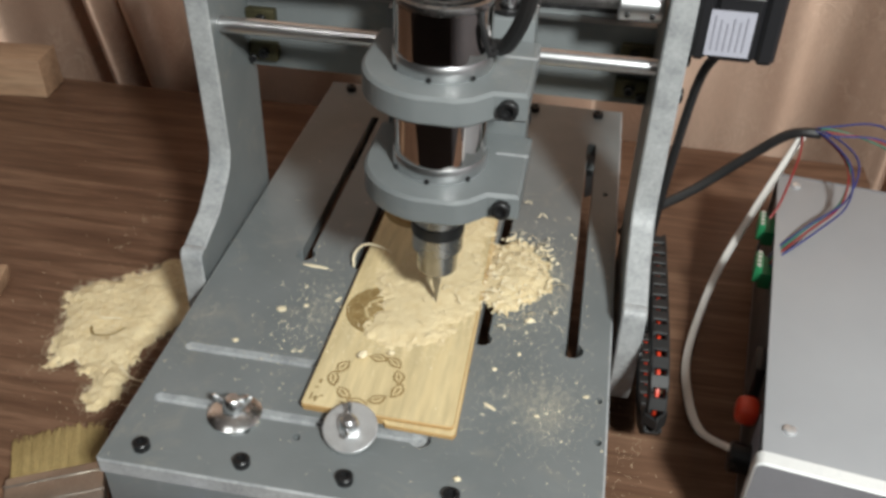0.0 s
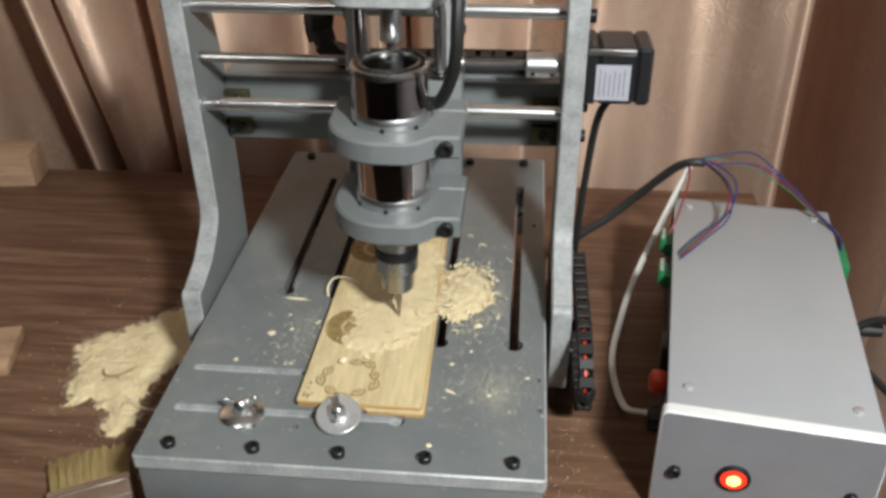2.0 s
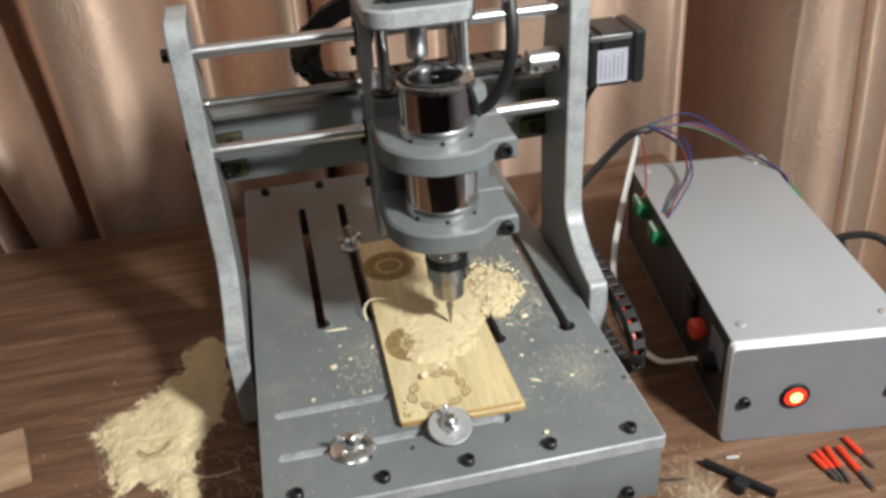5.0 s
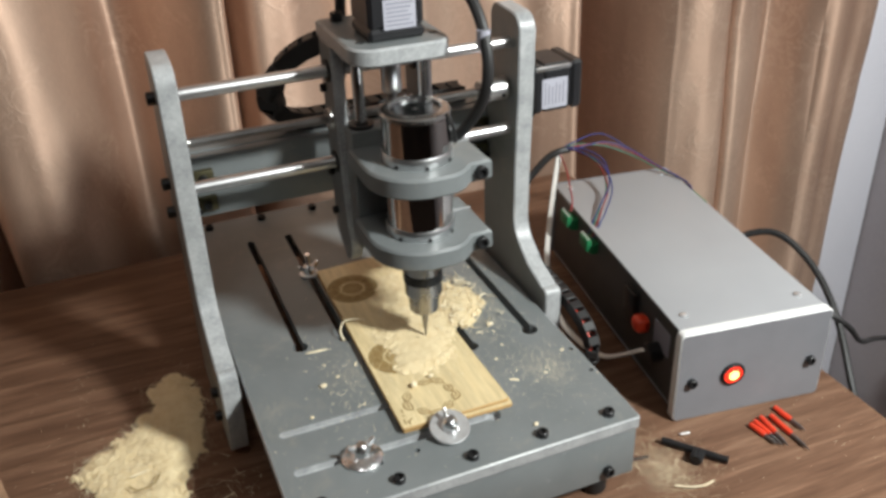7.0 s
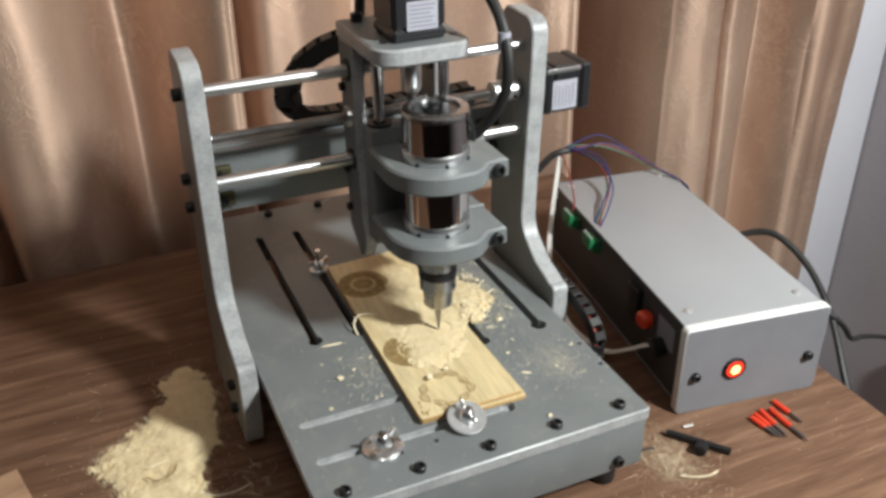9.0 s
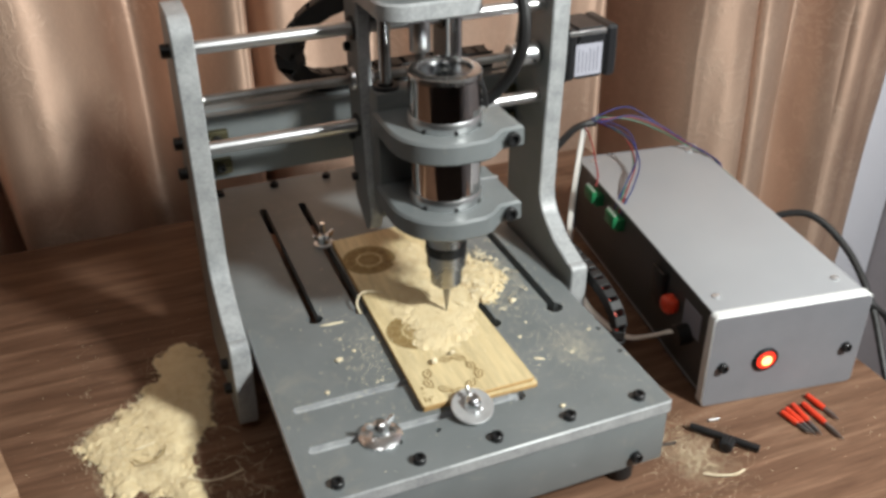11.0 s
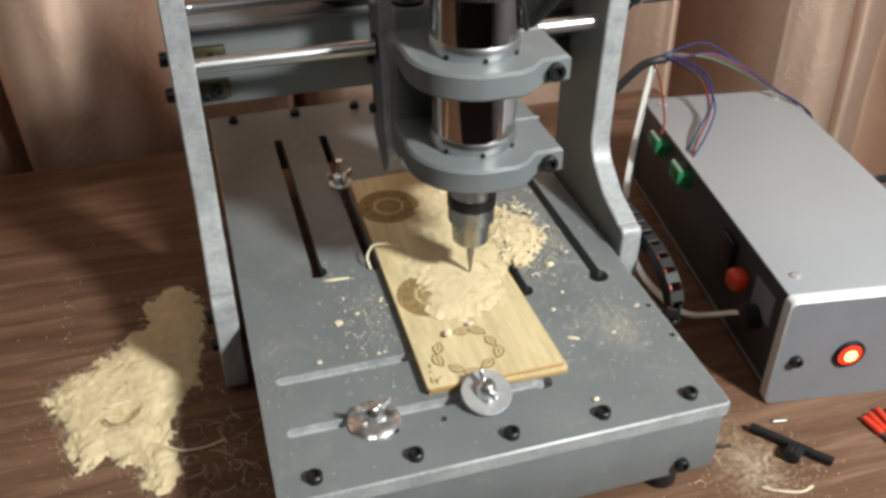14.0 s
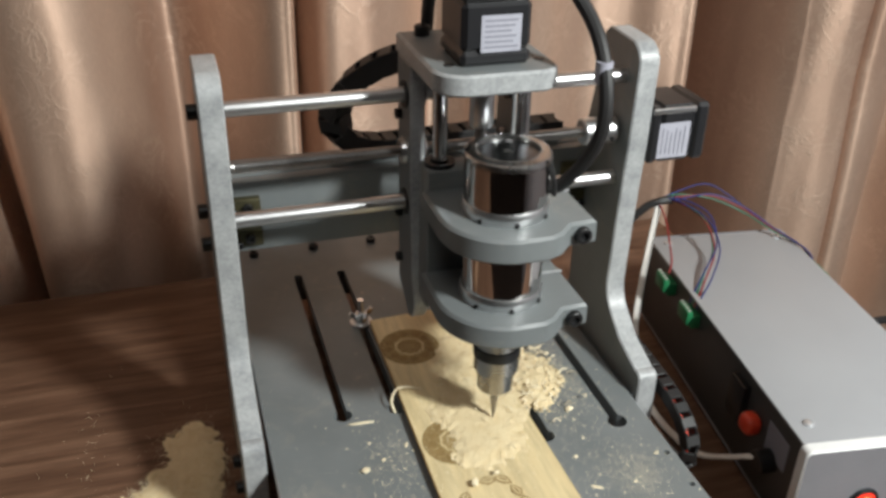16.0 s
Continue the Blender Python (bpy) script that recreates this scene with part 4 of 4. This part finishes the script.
# ---- the controller ----
def controller():
    ob = thing("controller_box", "light grey metal controller box with red lit button and green terminals", "control box", pose(0.207, 0.045, 0, 0, 0, -8))
    cov = B()
    box(cov, 1, 135, 7, 297, 85.8, 88.2, 0.9)
    box(cov, 132.6, 135, 7, 297, 4, 86, 0.6)
    part("cover", cov, COVER, ob, "light grey powder-coated cover")
    part("base", box(B(), 3, 132, 8, 296, 4, 7, 0.5), COVER, ob)
    part("back_panel", box(B(), 1, 135, 297, 301, 4, 88, 1.2), PANEL, ob)
    side = part("side_panel", box(B(), 3, 5, 8, 296, 7, 85.5, 0.3), DARK_PANEL, ob, "dark grey side panel with sockets")
    out = []
    for cx, cz, a in ((133, 84.5, 0), (3, 84.5, 90), (3, 5, 180), (133, 5, 270)):
        out += arc(cx, cz, 5, a, a + 90, 4)
    front = part("front_panel", prism(B(), out, "y", -2, 8, 1.0), [PANEL, PANEL_EDGE], ob, "grey front panel with a pale rim")
    for x in (11.5, 123):
        part("bolt", socket_bolt((x, -2, 40), (0, -1, 0), 4.2, 4.5), BLACK, front)
    for x, y in ((14.3, 27), (121.5, 26.5), (14.3, 284), (121.5, 284)):
        part("screw", lathe(B(), [(3.6, 88.1), (3.4, 89.6), (2.2, 90.3), (0.6, 90.4)], (x, y, 0), 18), ZINC, ob, "domed zinc screw")
    ring = lathe(B(), [(11, 0), (11, 1.6), (9.6, 2.6), (8.6, 2.6), (8.4, 1.0)], seg=32)
    bmesh.ops.transform(ring, matrix=Matrix.Translation((49.5, -2, 41)) @ Euler((radians(90), 0, 0)).to_matrix().to_4x4(), verts=ring.verts)
    b = part("button", ring, BLACK, ob, "round black push-button rim")
    lens = lathe(B(), [(8.3, 0.6), (8.3, 2.0), (6.5, 2.9), (3.9, 3.2)], seg=28)
    bmesh.ops.transform(lens, matrix=Matrix.Translation((49.5, -2, 41)) @ Euler((radians(90), 0, 0)).to_matrix().to_4x4(), verts=lens.verts)
    part("lens", lens, glow, b, "lit red lens")
    hot = lathe(B(), [(4.8, 2.9), (4.2, 3.6), (1.8, 4.0)], seg=20)
    bmesh.ops.transform(hot, matrix=Matrix.Translation((49.5, -2, 41)) @ Euler((radians(90), 0, 0)).to_matrix().to_4x4(), verts=hot.verts)
    part("bulb", hot, core, b, "bright orange bulb")
    for y in (189, 241):
        t = B()
        box(t, -5, 4, y - 11, y + 11, 66, 78, 1.0)
        box(t, -9, -4, y - 10, y + 10, 69, 82, 1.0)
        tp = part("terminal", t, GREEN, ob, "green screw terminal")
        for k in range(4):
            part("terminal_screw", rod(B(), (-6.5, y - 7.5 + 5 * k, 81.6), (-6.5, y - 7.5 + 5 * k, 82.8), 1.6, 10), ZINC, tp)
    t = B()
    box(t, 133, 145, 222, 262, 66, 80, 1.0)
    part("terminal", t, GREEN, ob, "green screw terminal")
    box_in = box(B(), -10, 4, 59, 75, 50, 65, 5.0, 3)
    part("switch", box_in, RED, ob, "red rocker connector")
    part("jack", lathe(B(), [(8, -12), (9, -11), (9, 2), (8, 3)], (3, 41, 44), 22, "x"), BLACK, ob, "black round jack")
    part("socket", box(B(), -3, 4, 84, 106, 42, 76, 1.5), BLACK, ob, "black power socket")
    part("notice", box(B(), 2.2, 3.1, 24, 52, 48, 72), INK, side, "small grey printed notice")
    for x in (14, 122):
        for y in (16, 285):
            part("foot", rod(B(), (x, y, 0), (x, y, 4.4), 6, 16), RUBBER, ob)


controller()


# ---- wires and cables ----
def wire(name, pts, r, mat, label, category="cable", flat=1.0, group=""):
    return solid(name, tube(B(), pts, r, 8, 8, flat), mat, label, category, group)


wire("machine_cable", [(138, 305, 40), (162, 334, 46), (194, 352, 60), (228, 358, 90), (250, 356, 112), (262, 352, 119), (274, 351, 120)], 4.0, RUBBER, "thick black sheathed cable from the machine to the box")
wire("motor_cable", [(172, 238, 226), (164, 250, 196), (158, 262, 110), (155, 268, 40), (150, 290, 6)], 3.0, RUBBER, "black motor cable running down behind the side plate")
wire("white_flat_lead", [(262, 352, 117), (243, 328, 84), (214, 286, 34), (199, 245, 9), (191, 205, 3), (192, 166, 3), (196, 138, 9), (200, 112, 28), (203, 98, 40), (206, 91, 45)], 3.0, WHITE_PVC, "flat white lead curving over the table to the jack", flat=0.5)
for k, (mat, word) in enumerate(((WIRE_BLUE, "blue"), (WIRE_RED, "red"), (WIRE_GREEN, "green"), (WIRE_BLUE, "blue"))):
    o = (k - 1.5) * 2.0
    q = math.sin(k * 2.7 + 0.6)
    wire("terminal_wire", [(262, 352 + o * 0.3, 120), (276 + o, 346, 121 + q * 3), (291 + o + 4 * q, 318 + o, 114 + 4 * q), (284 + 5 * q, 286 + o, 101 + 3 * q), (258 + 4 * q, 256 + o * 2, 95 + 2 * q), (240, 238 + o * 1.8, 88), (233, 232 + o * 1.8, 81)], 0.75, mat, "thin %s wire looping down to the terminal" % word, "wire", group="terminal wires")
for k, (mat, word) in enumerate(((WIRE_BLUE, "blue"), (WIRE_RED, "red"), (WIRE_GREEN, "green"), (WIRE_BLUE, "blue"))):
    o = (k - 1.5) * 2.4
    q = math.sin(k * 2.1 + 1.0)
    wire("motor_wire", [(262, 352 + o * 0.3, 120), (284, 357 + o, 120 + o * 0.6), (318, 352 + o + 4 * q, 119 + o + 5 * q), (346, 336 + 2 * q, 107 + 3 * q), (364, 312 + q * 2, 96 + q * 1.5), (380, 284 + o, 88), (381, 272 + o, 78)], 0.8, mat, "thin %s wire running over the lid to the far terminal" % word, "wire", group="motor wires")
wire("short_wire", [(262, 352, 118), (258, 330, 110), (250, 306, 100), (243, 288, 92), (238, 282, 84)], 0.9, WIRE_RED, "thin red wire to the rear terminal", "wire")
wire("power_cable", [(374, 196, 52), (392, 190, 66), (414, 170, 70), (424, 130, 52), (414, 80, 24), (396, 30, -20), (384, -30, -90), (380, -80, -200), (385, -100, -420), (400, -60, -745)], 3.4, RUBBER, "black power cable drooping over the table's edge")
wire("signal_cable", [(372, 176, 40), (384, 140, 40), (392, 110, 40), (420, 74, 19), (490, 110, -45), (600, 177, -118), (740, 246, -206), (860, 296, -282), (980, 322, -372), (1016, 330, -392)], 3.0, RUBBER, "black signal cable hanging beside the table")
plug = thing("power_plug", "black plastic plug in the side of the box", "plug", pose(0.372, 0.2, 0.05))
part("grip", rod(B(), (-4, 0, 0), (26, -3, 1), 6, 16, 5), RUBBER, plug)


adapter = thing("power_adapter", "black power adapter plugged into the wall, with pale studs", "adapter", pose(1.06, 0.318, -0.452))
part("case", box(B(), -52, 0, -48, 60, -58, 58, 7, 3), RUBBER, adapter)
for sy_, sz in ((-44, 50), (-46, -6)):
    part("stud", rod(B(), (-50, sy_, sz), (-58, sy_ - 3, sz), 6, 16), WHITE_PVC, adapter, "pale round stud")


# ---- loose things on the table ----
TIN = surface("tin_plate", (0.50, 0.47, 0.43), (0.66, 0.63, 0.58), 0.36, 1.0, coarse=60, fine=500, bump=0.1)
BLUE_PLASTIC = surface("blue_plastic", (0.02, 0.035, 0.30), (0.035, 0.055, 0.42), 0.35, fine=400, bump=0.05)
HANDLE = surface("red_varnish", (0.07, 0.018, 0.012), (0.13, 0.035, 0.02), 0.3, fine=300, bump=0.05)


def brush():
    ob = thing("paint_brush", "flat paint brush with yellow bristles and a tin ferrule", "brush", pose(-0.187, 0.022, 0, 0, 0, 26.8))
    br = B()
    for _ in range(900):
        x, z = rnd.uniform(-26, 26), rnd.uniform(2, 13)
        L = 35 + rnd.uniform(-4, 2) - 0.006 * x * x
        sx, sz = x * rnd.uniform(1.0, 1.12) + rnd.uniform(-1, 1), max(0.6, z * rnd.uniform(0.75, 1.1))
        w = rnd.uniform(0.35, 0.6)
        a = [br.verts.new((x + w * math.cos(q), -3, z + w * math.sin(q))) for q in (0, 2.1, 4.2)]
        b = [br.verts.new((sx + w * 0.6 * math.cos(q), L, sz + w * 0.6 * math.sin(q))) for q in (0, 2.1, 4.2)]
        for j in range(3):
            br.faces.new((a[j], a[(j + 1) % 3], b[(j + 1) % 3], b[j]))
        br.faces.new(b)
    part("bristles", br, BRISTLE, ob, "yellow bristles, dusty at the tips")
    fe = box(B(), -28, 28, -30, 0, 0.5, 14.5, 2.0)
    f = part("ferrule", fe, TIN, ob, "tin ferrule with pressed ridges")
    for y in (-7, -22):
        part("ridge", box(B(), -28.6, 28.6, y - 1, y + 1, 0.2, 15.1, 0.9), TIN, f)
    out = [(-26, -28), (26, -28), (22, -55), (11, -80), (9, -130), (12, -160), (0, -168), (-12, -160), (-9, -130), (-11, -80), (-22, -55)]
    part("handle", prism(B(), out, "z", 2, 13, 2.5, 0), HANDLE, ob, "dark red varnished handle")


def block(name, w, d, h, at, label):
    bm = box(B(), -w / 2, w / 2, -d / 2, d / 2, 0, h, 1.2)
    for v in bm.verts:
        v.co += Vector((noise.noise(v.co / 9), noise.noise(v.co / 9 + Vector((4, 0, 0))), 0)) * 1.1
    solid(name, bm, PINE, label, "wood block", "offcuts", at=at)


def chuck_key():
    ob = thing("chuck_key", "black steel chuck key with a toothed head", "chuck key", pose(0.199, 0.004, 0.004, 0, 0, -51))
    part("bar", rod(B(), (-27, 0, 0), (27, 0, 0), 3.0, 14), BLACK, ob)
    hd = B()
    star = [(4 + (5.4 if k % 4 < 2 else 4.5) * math.cos(math.pi * k / 20), 1.6 + (5.4 if k % 4 < 2 else 4.5) * math.sin(math.pi * k / 20)) for k in range(40)]
    prism(hd, star, "y", -14, -2.5, 0.6, 0)
    part("head", hd, BLACK, ob, "toothed head")


def engraving_bit(x0, y0, x1, y1):
    a = math.degrees(math.atan2(y1 - y0, x1 - x0))
    L = math.hypot(x1 - x0, y1 - y0)
    ob = thing("engraving_bit", "small milling bit with a red plastic sleeve and dark steel shank", "milling bit", pose(x0 * MM, y0 * MM, 0.0026, 0, 0, a), "spare bits")
    part("sleeve", lathe(B(), [(1.6, 0), (2.4, 1), (2.5, L * 0.52), (1.9, L * 0.56)], seg=14, axis="x"), RED, ob, "red plastic sleeve")
    part("shank", rod(B(), (L * 0.54, 0, 0), (L * 0.86, 0, 0), 1.6, 12), DARKSTEEL, ob)
    part("point", rod(B(), (L * 0.86, 0, 0), (L, 0, 0), 1.4, 12, 0.3), DARKSTEEL, ob)


handle = thing("screwdriver", "blue round-ended plastic screwdriver handle lying before the machine", "screwdriver", pose(-0.105, -0.013, 0.0075, 0, 0, -94))
part("handle", lathe(B(), [(0.4, 0), (4, 0.8), (6.4, 3), (7.4, 7), (7.0, 30), (7.4, 52), (5.0, 62), (4.2, 66)], seg=24, axis="x"), BLUE_PLASTIC, handle, "blue plastic handle")
part("shaft", rod(B(), (64, 0, 0), (108, 0, 0), 2.4, 14), STEEL, handle)
brush()
block("wood_offcut", 130, 40, 42, pose(-0.522, 0.492, 0, 0, 0, 6), "raw pine offcut lying on the table near the curtain")
block("wood_offcut", 120, 56, 12, pose(-0.378, 0.158, 0, 0, 0, 14), "thin pale plywood offcut lying on the table")
chuck_key()
for spec in ((294, 21, 297, -13), (275, 16, 272, -22), (261, 12, 265, -17), (284, 14, 284, -33), (267, 14, 268, -20)):
    engraving_bit(*spec)
solid("steel_pin", rod(B(), (201, 27, 1.2), (210, 25.5, 1.2), 1.2, 12), DARKSTEEL, "short steel pin lying on the table", "pin")
solid("hex_key", tube(B(), [(145, 19, 1.2), (152, 17.5, 1.2), (162, 15.5, 1.2)], 1.2, 6), DARKSTEEL, "small dark hex key lying by the machine", "hex key")
